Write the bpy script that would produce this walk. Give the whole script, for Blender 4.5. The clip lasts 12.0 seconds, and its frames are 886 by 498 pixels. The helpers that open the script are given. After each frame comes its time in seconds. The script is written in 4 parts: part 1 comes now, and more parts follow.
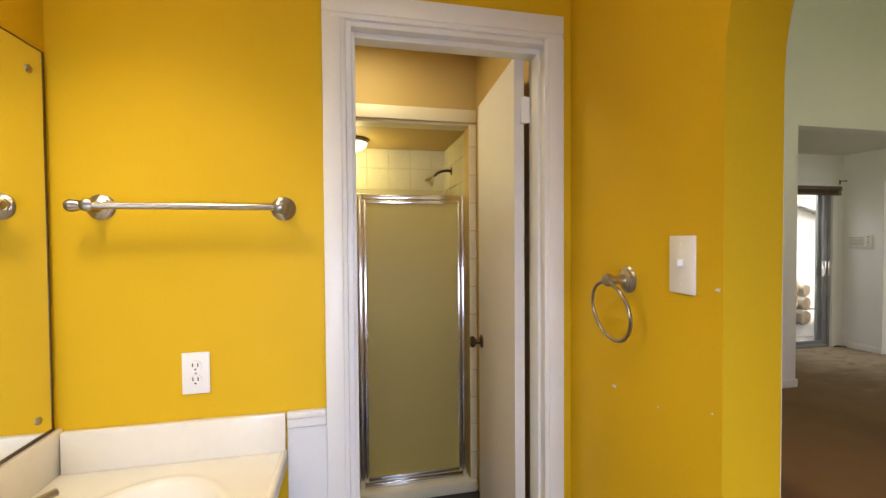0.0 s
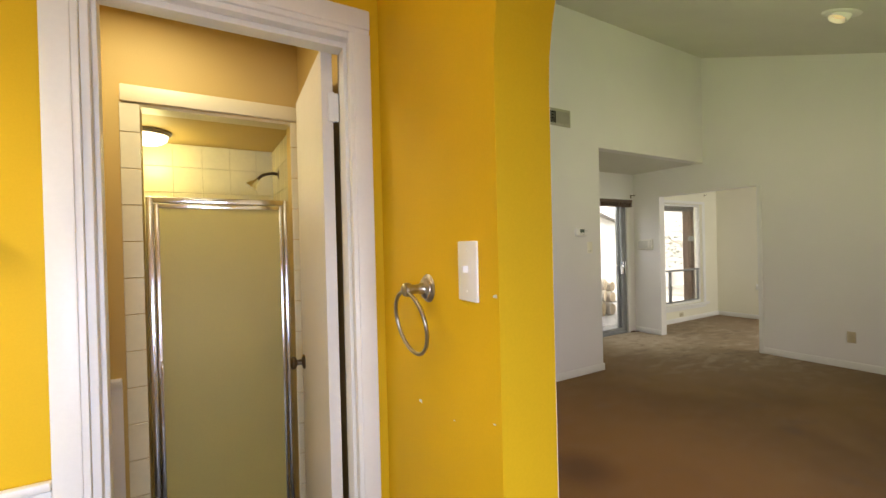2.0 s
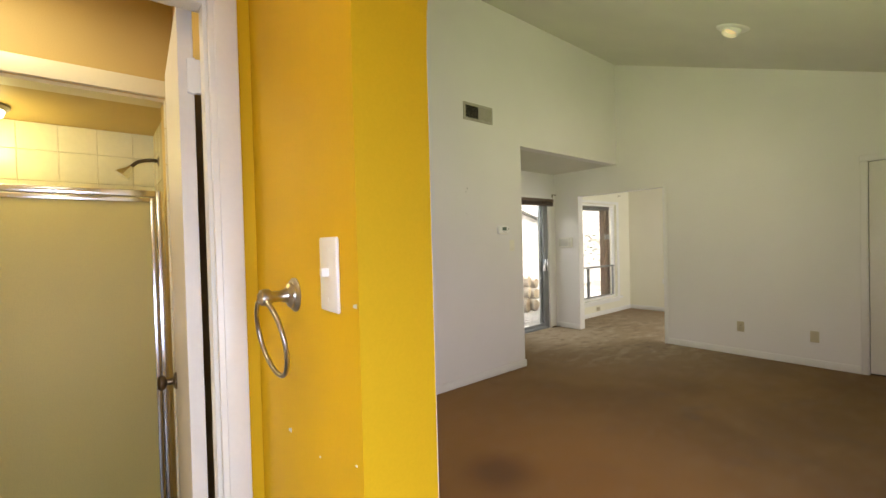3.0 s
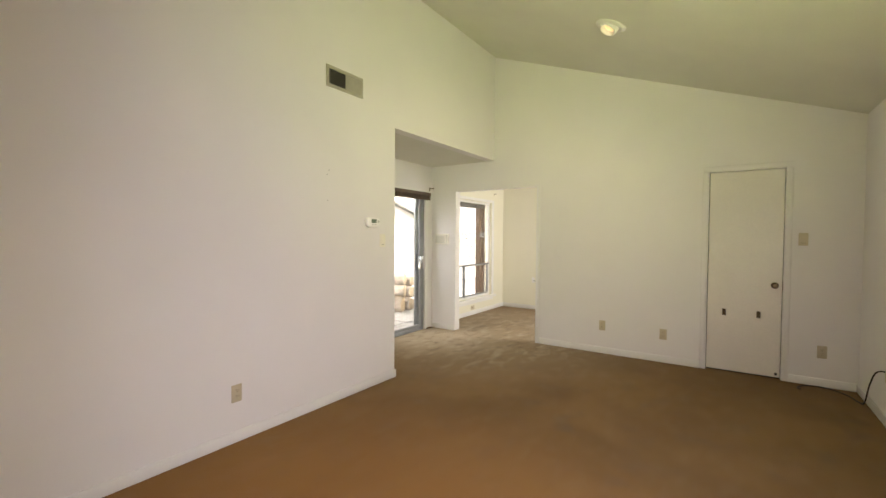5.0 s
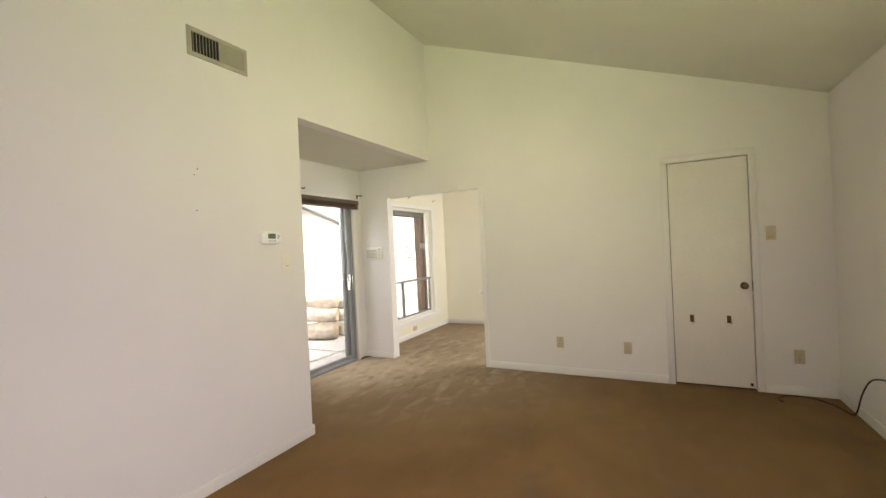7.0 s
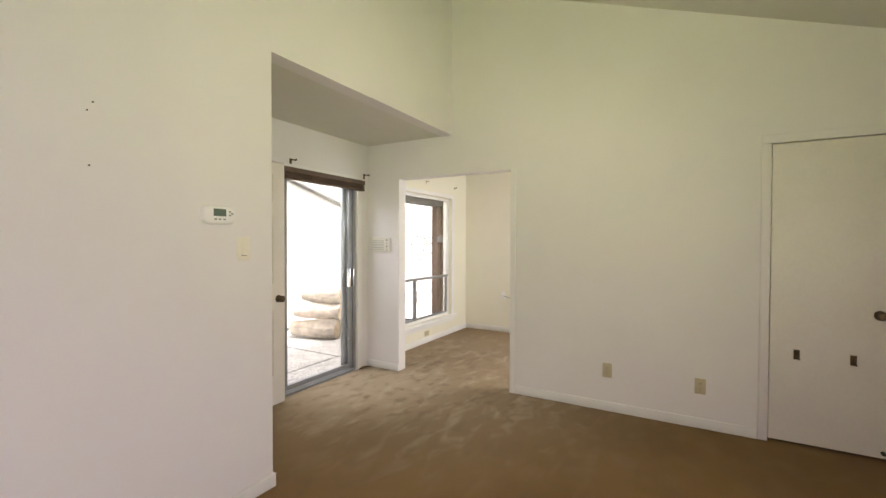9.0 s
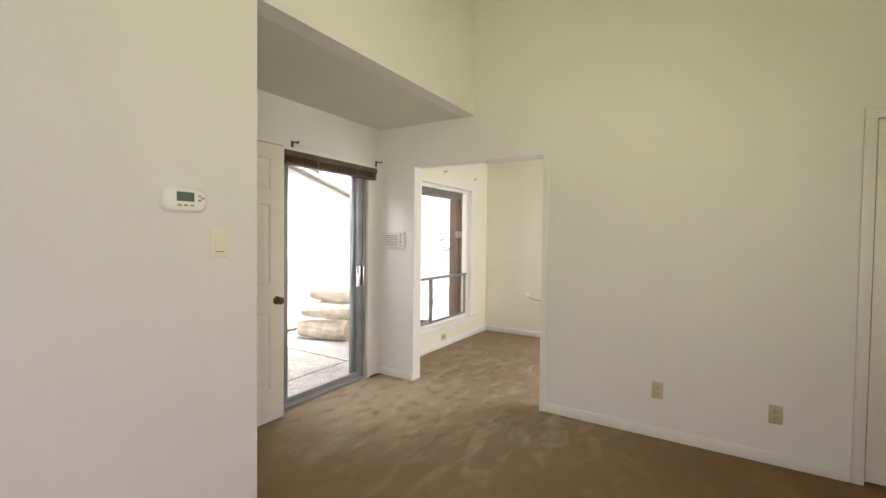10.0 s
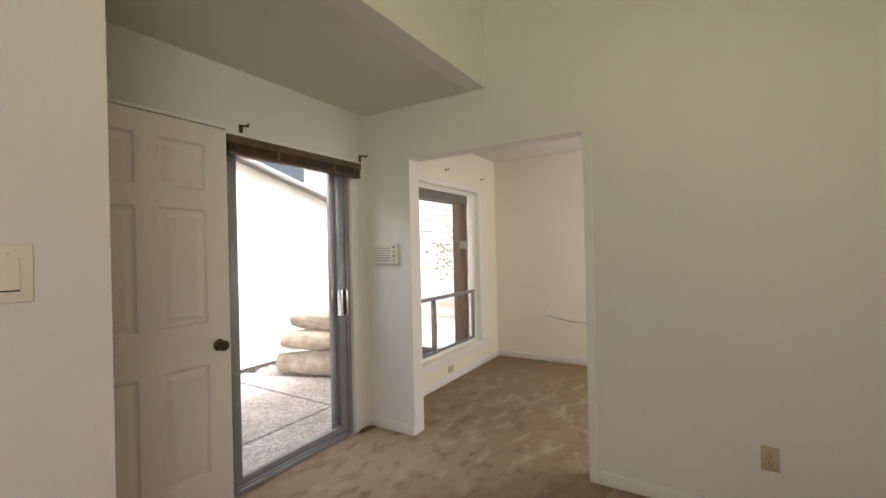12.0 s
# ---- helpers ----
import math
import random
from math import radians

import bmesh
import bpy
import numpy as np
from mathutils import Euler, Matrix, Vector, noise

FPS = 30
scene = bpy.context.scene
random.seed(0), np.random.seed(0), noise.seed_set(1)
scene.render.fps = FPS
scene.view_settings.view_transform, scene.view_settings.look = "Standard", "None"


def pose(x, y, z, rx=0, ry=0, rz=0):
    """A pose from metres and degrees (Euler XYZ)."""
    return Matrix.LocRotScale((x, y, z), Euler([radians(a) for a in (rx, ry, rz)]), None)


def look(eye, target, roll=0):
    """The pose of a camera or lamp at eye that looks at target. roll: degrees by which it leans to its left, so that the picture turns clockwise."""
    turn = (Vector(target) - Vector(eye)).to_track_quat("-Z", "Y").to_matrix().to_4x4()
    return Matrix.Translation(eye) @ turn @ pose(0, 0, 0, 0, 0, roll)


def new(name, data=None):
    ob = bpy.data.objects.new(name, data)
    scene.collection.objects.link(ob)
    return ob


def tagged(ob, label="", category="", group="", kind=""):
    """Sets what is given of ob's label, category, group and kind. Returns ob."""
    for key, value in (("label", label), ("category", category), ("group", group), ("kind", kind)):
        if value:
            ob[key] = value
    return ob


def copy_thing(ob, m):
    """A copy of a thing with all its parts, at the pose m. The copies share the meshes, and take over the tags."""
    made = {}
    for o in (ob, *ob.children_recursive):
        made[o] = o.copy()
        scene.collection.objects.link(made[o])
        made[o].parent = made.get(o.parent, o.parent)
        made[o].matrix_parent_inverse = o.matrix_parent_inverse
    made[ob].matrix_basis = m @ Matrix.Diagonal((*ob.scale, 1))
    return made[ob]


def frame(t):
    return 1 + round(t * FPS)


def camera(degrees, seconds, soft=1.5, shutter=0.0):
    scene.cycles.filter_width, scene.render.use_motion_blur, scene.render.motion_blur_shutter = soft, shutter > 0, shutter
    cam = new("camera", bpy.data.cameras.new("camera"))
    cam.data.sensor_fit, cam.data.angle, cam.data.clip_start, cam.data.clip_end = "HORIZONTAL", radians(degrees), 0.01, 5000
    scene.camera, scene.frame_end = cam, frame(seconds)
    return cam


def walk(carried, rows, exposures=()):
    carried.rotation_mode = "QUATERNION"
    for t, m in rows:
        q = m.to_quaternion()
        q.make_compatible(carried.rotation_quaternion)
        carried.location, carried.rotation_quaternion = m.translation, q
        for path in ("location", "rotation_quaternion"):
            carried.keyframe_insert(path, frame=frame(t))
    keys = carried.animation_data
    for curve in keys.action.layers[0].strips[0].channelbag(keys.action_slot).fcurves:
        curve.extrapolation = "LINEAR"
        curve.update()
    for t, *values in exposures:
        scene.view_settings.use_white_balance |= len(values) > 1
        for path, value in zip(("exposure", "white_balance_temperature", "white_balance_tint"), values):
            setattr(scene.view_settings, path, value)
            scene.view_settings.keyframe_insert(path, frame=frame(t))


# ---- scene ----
cam = camera(92.6, 12.0)
PATH = [
    (0, (0.229, 0.181, 1.389), (0.653, 2.135, 1.344), -0.4),
    (0.5, (0.27, 0.191, 1.387), (0.817, 2.114, 1.344), -0.7),
    (1, (0.316, 0.206, 1.388), (1.013, 2.08, 1.35), -0.9),
    (1.5, (0.362, 0.216, 1.392), (1.223, 2.021, 1.368), -1.1),
    (2, (0.426, 0.229, 1.385), (1.448, 1.948, 1.371), -1.4),
    (2.5, (0.509, 0.258, 1.384), (1.666, 1.89, 1.364), -1.4),
    (3, (0.609, 0.29, 1.38), (1.887, 1.829, 1.35), -1.5),
    (3.5, (0.724, 0.339, 1.375), (2.107, 1.783, 1.328), -1.2),
    (5.5, (1.273, 0.704, 1.369), (2.988, 1.734, 1.324), 0.1),
    (6, (1.46, 0.782, 1.36), (3.212, 1.747, 1.329), -0.9),
    (6.5, (1.68, 0.849, 1.373), (3.448, 1.785, 1.347), -2.1),
    (7, (1.851, 0.911, 1.376), (3.636, 1.813, 1.367), -2.7),
    (9, (2.674, 1.319, 1.369), (4.412, 2.308, 1.335), 0.2),
    (9.5, (2.849, 1.434, 1.371), (4.563, 2.463, 1.327), 0.5),
    (10, (3.068, 1.597, 1.364), (4.769, 2.648, 1.31), 0.7),
    (10.5, (3.24, 1.724, 1.36), (4.927, 2.797, 1.314), 0.2),
    (11, (3.454, 1.846, 1.361), (5.13, 2.937, 1.327), -0.7),
    (11.5, (3.631, 1.949, 1.36), (5.313, 3.032, 1.357), -1.5),
    (12, (3.799, 2.101, 1.36), (5.503, 3.149, 1.361), -1.3),
]
EXPOSURES = [(0, 0.22, 6550, 10), (1.0, 0.25, 6550, 10), (2.5, 0.66, 6600, 9), (3.5, 0.78, 6550, 10), (5.5, 1.27, 6600, 12), (9.5, 1.06, 6300, 16), (11, 0.84, 6350, 17), (12, 0.45, 6500, 18)]
walk(cam, [(t, look(eye, target, roll)) for t, eye, target, roll in PATH], EXPOSURES)

# ---------------------------------------------------------------- light
world = bpy.data.worlds.new("sky")
scene.world = world
world.use_nodes = True
wn = world.node_tree.nodes
sky = wn.new("ShaderNodeTexSky")
sky.sky_type = "NISHITA"
sky.sun_disc = False
sky.sun_elevation, sky.sun_rotation = radians(59), radians(153)
sky.dust_density, sky.air_density, sky.ozone_density = 9.0, 1.0, 0.0
wn["Background"].inputs[1].default_value = 0.15
world.node_tree.links.new(sky.outputs[0], wn["Background"].inputs[0])


VANITY_LAMP = (-0.40, 0.95, 2.27)


def lamp(name, kind, m, energy, colour, **more):
    data = bpy.data.lights.new(name, kind)
    data.energy, data.color = energy, colour
    if "size" in more:
        data.shape, data.size, data.size_y = "RECTANGLE", more["size"], more["size_y"]
    if "radius" in more:
        data.shadow_soft_size = more["radius"]
    if "spread" in more:
        data.spread = radians(more["spread"])
    if "angle" in more:
        data.angle = radians(more["angle"])
    if "spot" in more:
        data.spot_size, data.spot_blend = radians(more["spot"]), 0.9
    ob = new(name, data)
    ob.matrix_world = m
    return ob


lamp("sun", "SUN", look((0, 0, 10), (-1.0, 2.0, 6.2)), 5.0, (1.0, 0.96, 0.9), angle=12)
# daylight of the bedroom window in the wall that the walk never faces: sky light falling in, and lawn light thrown up
lamp("window_sky", "AREA", look((2.05, -0.415, 1.45), (5.2, 2.9, 0.85)), 16, (1.0, 0.89, 0.95), size=1.7, size_y=1.1, spread=125)
lamp("window_lawn", "AREA", look((2.05, -0.395, 1.45), (5.9, 2.3, 4.2)), 10.5, (0.80, 1.0, 0.22), size=1.7, size_y=1.1, spread=100)
# hidden lamp over the patio door, added to the daylight that falls steeply through
lamp("patio_sky_fill", "AREA", look((5.63, 4.66, 2.16), (5.75, 3.7, 0.6)), 8, (0.97, 0.98, 1.0), size=0.85, size_y=0.2)
# fill added to brighten the dining room, from an assumed opening out of view
lamp("dining_fill", "AREA", look((7.75, 1.03, 1.45), (8.0, 4.0, 1.3)), 19, (0.98, 0.98, 0.96), size=1.3, size_y=1.2)
lamp("vanity_bulbs", "SPOT", look(VANITY_LAMP, (-0.20, 0.90, 0.5)), 37, (1.0, 0.87, 0.68), radius=0.12, spot=116)
# overhead fill, added to brighten the door casing and ring wall
lamp("bathroom_fill", "AREA", look((0.25, 0.45, 2.39), (0.25, 0.62, 0.0)), 3.0, (1.0, 0.86, 0.62), size=0.35, size_y=0.35)
# cool fill lamp added at the camera's back, in an assumed window opening
lamp("bathroom_back_fill", "AREA", look((0.30, -0.64, 1.15), (0.25, 1.5, 0.75)), 7.5, (0.66, 0.74, 1.0), size=0.75, size_y=0.6, spread=100)
lamp("shower_bulb", "POINT", pose(0.25, 2.95, 1.915), 2.5, (1.0, 0.86, 0.36), radius=0.06)
# unseen lamp assumed overhead, added to light the inner room evenly
lamp("inner_room_fill", "AREA", look((0.25, 2.0, 2.39), (0.25, 2.0, 0.0)), 5.0, (1.0, 0.87, 0.58), size=0.2, size_y=0.2)
lamp("eyeball_bulb", "SPOT", look((4.82, 1.50, 3.06), (5.3, 2.7, 1.2)), 12, (1.0, 0.87, 0.55), radius=0.05, spot=140)

# ---------------------------------------------------------------- materials


def material(name, colour, rough=0.6, metal=0.0, spread=0.06, scale=3.0, grain=60.0, bump=0.1, tint=None, spec=0.5, detail=4.0):
    """Two scales of change: broad patches between two colours, fine grain in value and relief."""
    mat = bpy.data.materials.new(name)
    mat.use_nodes = True
    nt = mat.node_tree
    n, k = nt.nodes, nt.links
    b = n["Principled BSDF"]
    co = n.new("ShaderNodeTexCoord")
    broad = n.new("ShaderNodeTexNoise")
    broad.inputs["Scale"].default_value, broad.inputs["Detail"].default_value = scale, detail
    fine = n.new("ShaderNodeTexNoise")
    fine.inputs["Scale"].default_value, fine.inputs["Detail"].default_value = grain, 3.0
    for t in (broad, fine):
        k.new(co.outputs["Object"], t.inputs["Vector"])
    ramp = n.new("ShaderNodeMapRange")
    ramp.inputs["From Min"].default_value, ramp.inputs["From Max"].default_value = 0.35, 0.65
    k.new(broad.outputs["Fac"], ramp.inputs["Value"])
    mix = n.new("ShaderNodeMix")
    mix.data_type = "RGBA"
    second = tint or tuple(c * (1 - 2 * spread) for c in colour)
    mix.inputs["A"].default_value, mix.inputs["B"].default_value = (*colour, 1), (*second, 1)
    k.new(ramp.outputs["Result"], mix.inputs["Factor"])
    mul = n.new("ShaderNodeMix")
    mul.data_type, mul.blend_type = "RGBA", "MULTIPLY"
    mul.inputs["Factor"].default_value = 1.0
    fr = n.new("ShaderNodeMapRange")
    fr.inputs["From Min"].default_value, fr.inputs["From Max"].default_value = 0.25, 0.75
    fr.inputs["To Min"].default_value, fr.inputs["To Max"].default_value = 1 - spread * 1.5, 1.0
    k.new(fine.outputs["Fac"], fr.inputs["Value"])
    k.new(mix.outputs["Result"], mul.inputs["A"])
    k.new(fr.outputs["Result"], mul.inputs["B"])
    k.new(mul.outputs["Result"], b.inputs["Base Color"])
    rr = n.new("ShaderNodeMapRange")
    rr.inputs["To Min"].default_value, rr.inputs["To Max"].default_value = max(0.02, rough - 0.07), min(1, rough + 0.07)
    k.new(broad.outputs["Fac"], rr.inputs["Value"])
    k.new(rr.outputs["Result"], b.inputs["Roughness"])
    b.inputs["Metallic"].default_value, b.inputs["Specular IOR Level"].default_value = metal, spec
    if bump:
        bp = n.new("ShaderNodeBump")
        bp.inputs["Strength"].default_value, bp.inputs["Distance"].default_value = bump, 0.004
        k.new(fine.outputs["Fac"], bp.inputs["Height"])
        k.new(bp.outputs["Normal"], b.inputs["Normal"])
    return mat


def carpet_material():
    """Brown cut pile: broad worn paths, brushed lighter streaks, dark stains, tuft relief; daylight and yellow bounce
    painted in.
    """
    mat = bpy.data.materials.new("brown_carpet")
    mat.use_nodes = True
    n, k = mat.node_tree.nodes, mat.node_tree.links
    b = n["Principled BSDF"]
    co = n.new("ShaderNodeTexCoord")

    def field(scale, detail, distort, lo, hi, stretch=(1, 1, 1), turn=0.0):
        mp = n.new("ShaderNodeMapping")
        mp.inputs["Scale"].default_value = stretch
        mp.inputs["Rotation"].default_value = (0, 0, radians(turn))
        k.new(co.outputs["Object"], mp.inputs["Vector"])
        t = n.new("ShaderNodeTexNoise")
        t.inputs["Scale"].default_value, t.inputs["Detail"].default_value, t.inputs["Distortion"].default_value = scale, detail, distort
        k.new(mp.outputs["Vector"], t.inputs["Vector"])
        r = n.new("ShaderNodeMapRange")
        r.interpolation_type = "SMOOTHSTEP"
        r.inputs["From Min"].default_value, r.inputs["From Max"].default_value = lo, hi
        k.new(t.outputs["Fac"], r.inputs["Value"])
        return t.outputs["Fac"], r.outputs["Result"]

    def blend(a, colour, fac, kind="MIX"):
        m = n.new("ShaderNodeMix")
        m.data_type, m.blend_type = "RGBA", kind
        k.new(fac, m.inputs["Factor"])
        if isinstance(a, tuple):
            m.inputs["A"].default_value = a
        else:
            k.new(a, m.inputs["A"])
        m.inputs["B"].default_value = colour
        return m.outputs["Result"]

    _, broad = field(0.9, 3, 0.3, 0.35, 0.65)
    _, streak = field(3.6, 10, 0.5, 0.45, 0.80, (1.0, 2.0, 1.0), 35)
    _, patch = field(4.0, 6, 0.3, 0.50, 0.85)
    grain, fleck = field(210, 3, 0.0, 0.3, 0.7)
    col = blend((0.255, 0.148, 0.050, 1), (0.200, 0.113, 0.036, 1), broad)
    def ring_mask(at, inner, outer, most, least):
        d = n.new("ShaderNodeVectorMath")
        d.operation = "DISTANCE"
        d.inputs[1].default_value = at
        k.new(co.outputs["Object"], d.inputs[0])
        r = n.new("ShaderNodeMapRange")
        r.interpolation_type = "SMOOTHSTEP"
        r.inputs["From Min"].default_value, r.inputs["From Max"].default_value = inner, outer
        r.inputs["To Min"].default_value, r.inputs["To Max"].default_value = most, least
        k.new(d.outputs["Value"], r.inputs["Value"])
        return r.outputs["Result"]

    col = blend(col, (0.185, 0.115, 0.054, 1), patch)
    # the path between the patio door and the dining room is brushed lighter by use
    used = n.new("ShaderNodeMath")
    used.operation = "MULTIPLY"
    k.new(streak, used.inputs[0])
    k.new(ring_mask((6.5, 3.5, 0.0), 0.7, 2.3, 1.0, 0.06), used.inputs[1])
    # orange bounce off the yellow bathroom, painted into the carpet
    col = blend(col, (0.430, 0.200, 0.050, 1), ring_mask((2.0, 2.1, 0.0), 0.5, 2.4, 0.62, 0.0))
    # cool daylight by the dining opening, put into the pile colour
    daylit = ring_mask((6.7, 3.7, 0.0), 0.8, 3.0, 0.75, 0.0)
    col = blend(col, (0.34, 0.262, 0.168, 1), daylit)
    # glow of daylight inside the patio door, painted as paler pile
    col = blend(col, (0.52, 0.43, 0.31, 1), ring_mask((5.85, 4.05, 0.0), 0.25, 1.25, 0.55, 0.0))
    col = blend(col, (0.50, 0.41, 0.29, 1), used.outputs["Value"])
    _, mottle = field(6.0, 9, 0.4, 0.48, 0.72, (1.0, 1.6, 1.0), 35)
    scuffed = n.new("ShaderNodeMath")
    scuffed.operation = "MULTIPLY"
    k.new(mottle, scuffed.inputs[0])
    k.new(ring_mask((6.2, 3.7, 0.0), 0.8, 2.2, 0.75, 0.1), scuffed.inputs[1])
    col = blend(col, (0.215, 0.150, 0.090, 1), scuffed.outputs["Value"])
    col = blend(col, (0.13, 0.062, 0.030, 1), ring_mask((2.45, 2.03, 0.0), 0.04, 0.32, 0.6, 0.0))
    low = n.new("ShaderNodeMapRange")
    low.inputs["To Min"].default_value, low.inputs["To Max"].default_value = 0.0, 0.35
    k.new(fleck, low.inputs["Value"])
    col = blend(col, (0.55, 0.5, 0.45, 1), low.outputs["Result"], "MULTIPLY")
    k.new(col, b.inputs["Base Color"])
    b.inputs["Roughness"].default_value, b.inputs["Specular IOR Level"].default_value = 1.0, 0.05
    b.inputs["Sheen Weight"].default_value, b.inputs["Sheen Roughness"].default_value = 0.08, 0.6
    bp = n.new("ShaderNodeBump")
    bp.inputs["Strength"].default_value, bp.inputs["Distance"].default_value = 0.9, 0.006
    k.new(grain, bp.inputs["Height"])
    k.new(bp.outputs["Normal"], b.inputs["Normal"])
    return mat


WHITE = material("white_wall_paint", (0.80, 0.775, 0.76), 0.55, spread=0.02, scale=1.2, grain=220, bump=0.12, spec=0.3)
CEILING = material("ceiling_paint", (0.74, 0.73, 0.66), 0.9, spread=0.03, scale=1.5, grain=140, bump=0.35, spec=0.2)
CREAM = material("cream_wall_paint", (0.83, 0.80, 0.66), 0.6, spread=0.02, scale=1.2, grain=220, bump=0.12, spec=0.3)
YELLOW = material("yellow_wall_paint", (0.74, 0.465, 0.014), 0.55, spread=0.03, scale=2.0, grain=200, bump=0.05, spec=0.18)
TAN = material("tan_wall_paint", (0.60, 0.43, 0.15), 0.55, spread=0.03, scale=2.0, grain=200, bump=0.15, spec=0.3)
TRIM = material("white_trim_paint", (0.82, 0.81, 0.78), 0.35, spread=0.02, scale=4.0, grain=90, bump=0.05)
CREAMTRIM = material("cream_trim_paint", (0.80, 0.73, 0.50), 0.4, spread=0.02, scale=4.0, grain=90, bump=0.05)
WAINSCOT = material("white_wainscot_paint", (0.80, 0.80, 0.80), 0.4, spread=0.02, scale=3.0, grain=90, bump=0.08)
DOOR = material("white_door_paint", (0.77, 0.73, 0.67), 0.42, spread=0.03, scale=2.0, grain=50, bump=0.06)
CARPET = carpet_material()
CHROME = material("chrome", (0.86, 0.86, 0.87), 0.2, 1.0, spread=0.04, scale=5, grain=80, bump=0.0)
NICKEL = material("brushed_nickel", (0.50, 0.46, 0.41), 0.30, 1.0, spread=0.08, scale=8, grain=150, bump=0.05)
BRONZE = material("aged_bronze", (0.14, 0.10, 0.06), 0.35, 0.9, spread=0.15, scale=12, grain=120, bump=0.05)
ALUMINIUM = material("aluminium", (0.33, 0.34, 0.345), 0.5, 0.45, spread=0.08, scale=6, grain=120, bump=0.05)
CREAMPLASTIC = material("cream_plastic", (0.82, 0.78, 0.67), 0.4, spread=0.01, scale=5, grain=80, bump=0.0)
PLASTIC = material("white_plastic", (0.87, 0.86, 0.84), 0.35, spread=0.01, scale=5, grain=80, bump=0.0)
BONE = material("bone_plastic", (0.74, 0.71, 0.63), 0.4, spread=0.02, scale=5, grain=80, bump=0.0)
BEIGE = material("beige_plastic", (0.55, 0.48, 0.33), 0.4, spread=0.03, scale=5, grain=80, bump=0.0)
GREYPLASTIC = material("grey_plastic", (0.33, 0.33, 0.31), 0.45, spread=0.03, scale=5, grain=80, bump=0.0)
VENTMETAL = material("dull_vent_metal", (0.46, 0.43, 0.35), 0.5, 0.0, spread=0.08, scale=9, grain=90, bump=0.03)
BLACK = material("black_rubber", (0.02, 0.018, 0.016), 0.6, spread=0.1, scale=10, grain=80, bump=0.0)
# near-black colour standing in for unlit depth
DARK = material("painted_shade", (0.03, 0.027, 0.022), 0.9, spread=0.1, scale=5, grain=60, bump=0.0)
SLOT = material("dark_slot", (0.06, 0.05, 0.04), 0.7, spread=0.05, scale=5, grain=60, bump=0.0)
TILE = material("glazed_tile", (0.80, 0.75, 0.55), 0.18, spread=0.03, scale=6, grain=50, bump=0.02)
JOINT = material("patio_joint_mortar", (0.38, 0.36, 0.33), 0.95, spread=0.2, scale=6, grain=80, bump=0.4)
GROUT = material("grout", (0.78, 0.735, 0.55), 0.9, spread=0.1, scale=10, grain=150, bump=0.2)
FROST = material("obscure_shower_glass", (0.82, 0.71, 0.25), 0.5, spread=0.05, scale=1.5, grain=260, bump=0.25, spec=0.5)
FROST.node_tree.nodes["Principled BSDF"].inputs["Transmission Weight"].default_value = 0.6
MARBLE = material("cultured_marble", (0.84, 0.80, 0.70), 0.12, spread=0.02, scale=4, grain=40, bump=0.0)
BLIND = material("brown_wood_blind", (0.13, 0.075, 0.04), 0.45, spread=0.2, scale=9, grain=60, bump=0.1)
WOOD = material("weathered_red_wood", (0.23, 0.14, 0.10), 0.7, spread=0.25, scale=6, grain=60, bump=0.4)
BEAM = material("dark_grey_beam", (0.11, 0.105, 0.10), 0.8, spread=0.2, scale=5, grain=60, bump=0.3)
STUCCO = material("white_stucco", (0.82, 0.80, 0.77), 0.85, spread=0.04, scale=2, grain=120, bump=0.6)
BARK = material("pale_bark", (0.66, 0.58, 0.48), 0.95, spread=0.2, scale=7, grain=45, bump=1.0)
CUTWOOD = material("cut_log_end", (0.55, 0.43, 0.28), 0.9, spread=0.2, scale=14, grain=60, bump=0.4)
PATIO = material("washed_aggregate_concrete", (0.60, 0.585, 0.56), 0.9, spread=0.10, scale=3, grain=130, bump=0.6)


def add_pebbles(mat, scale, low, high):
    """Round stones of many greys set in the surface, with relief."""
    n, k = mat.node_tree.nodes, mat.node_tree.links
    b = n["Principled BSDF"]
    co = n.new("ShaderNodeTexCoord")
    cell = n.new("ShaderNodeTexVoronoi")
    cell.inputs["Scale"].default_value = scale
    k.new(co.outputs["Object"], cell.inputs["Vector"])
    tone = n.new("ShaderNodeSeparateColor")
    k.new(cell.outputs["Color"], tone.inputs["Color"])
    value = n.new("ShaderNodeMapRange")
    value.inputs["To Min"].default_value, value.inputs["To Max"].default_value = low, high
    k.new(tone.outputs["Red"], value.inputs["Value"])
    mul = n.new("ShaderNodeMix")
    mul.data_type, mul.blend_type = "RGBA", "MULTIPLY"
    mul.inputs["Factor"].default_value = 1.0
    k.new(b.inputs["Base Color"].links[0].from_socket, mul.inputs["A"])
    k.new(value.outputs["Result"], mul.inputs["B"])
    k.new(mul.outputs["Result"], b.inputs["Base Color"])
    bp = n.new("ShaderNodeBump")
    bp.invert = True
    bp.inputs["Strength"].default_value, bp.inputs["Distance"].default_value = 0.8, 0.006
    k.new(cell.outputs["Distance"], bp.inputs["Height"])
    k.new(b.inputs["Normal"].links[0].from_socket, bp.inputs["Normal"])
    k.new(bp.outputs["Normal"], b.inputs["Normal"])


add_pebbles(PATIO, 60.0, 0.55, 1.2)
SOIL = material("ground_earth", (0.50, 0.47, 0.42), 1.0, spread=0.2, scale=1.0, grain=20, bump=0.6)
FLOORDARK = material("dark_vinyl_floor", (0.05, 0.045, 0.04), 0.4, spread=0.15, scale=8, grain=60, bump=0.1)
VANITY = material("vanity_wood", (0.62, 0.58, 0.50), 0.45, spread=0.05, scale=5, grain=60, bump=0.1)
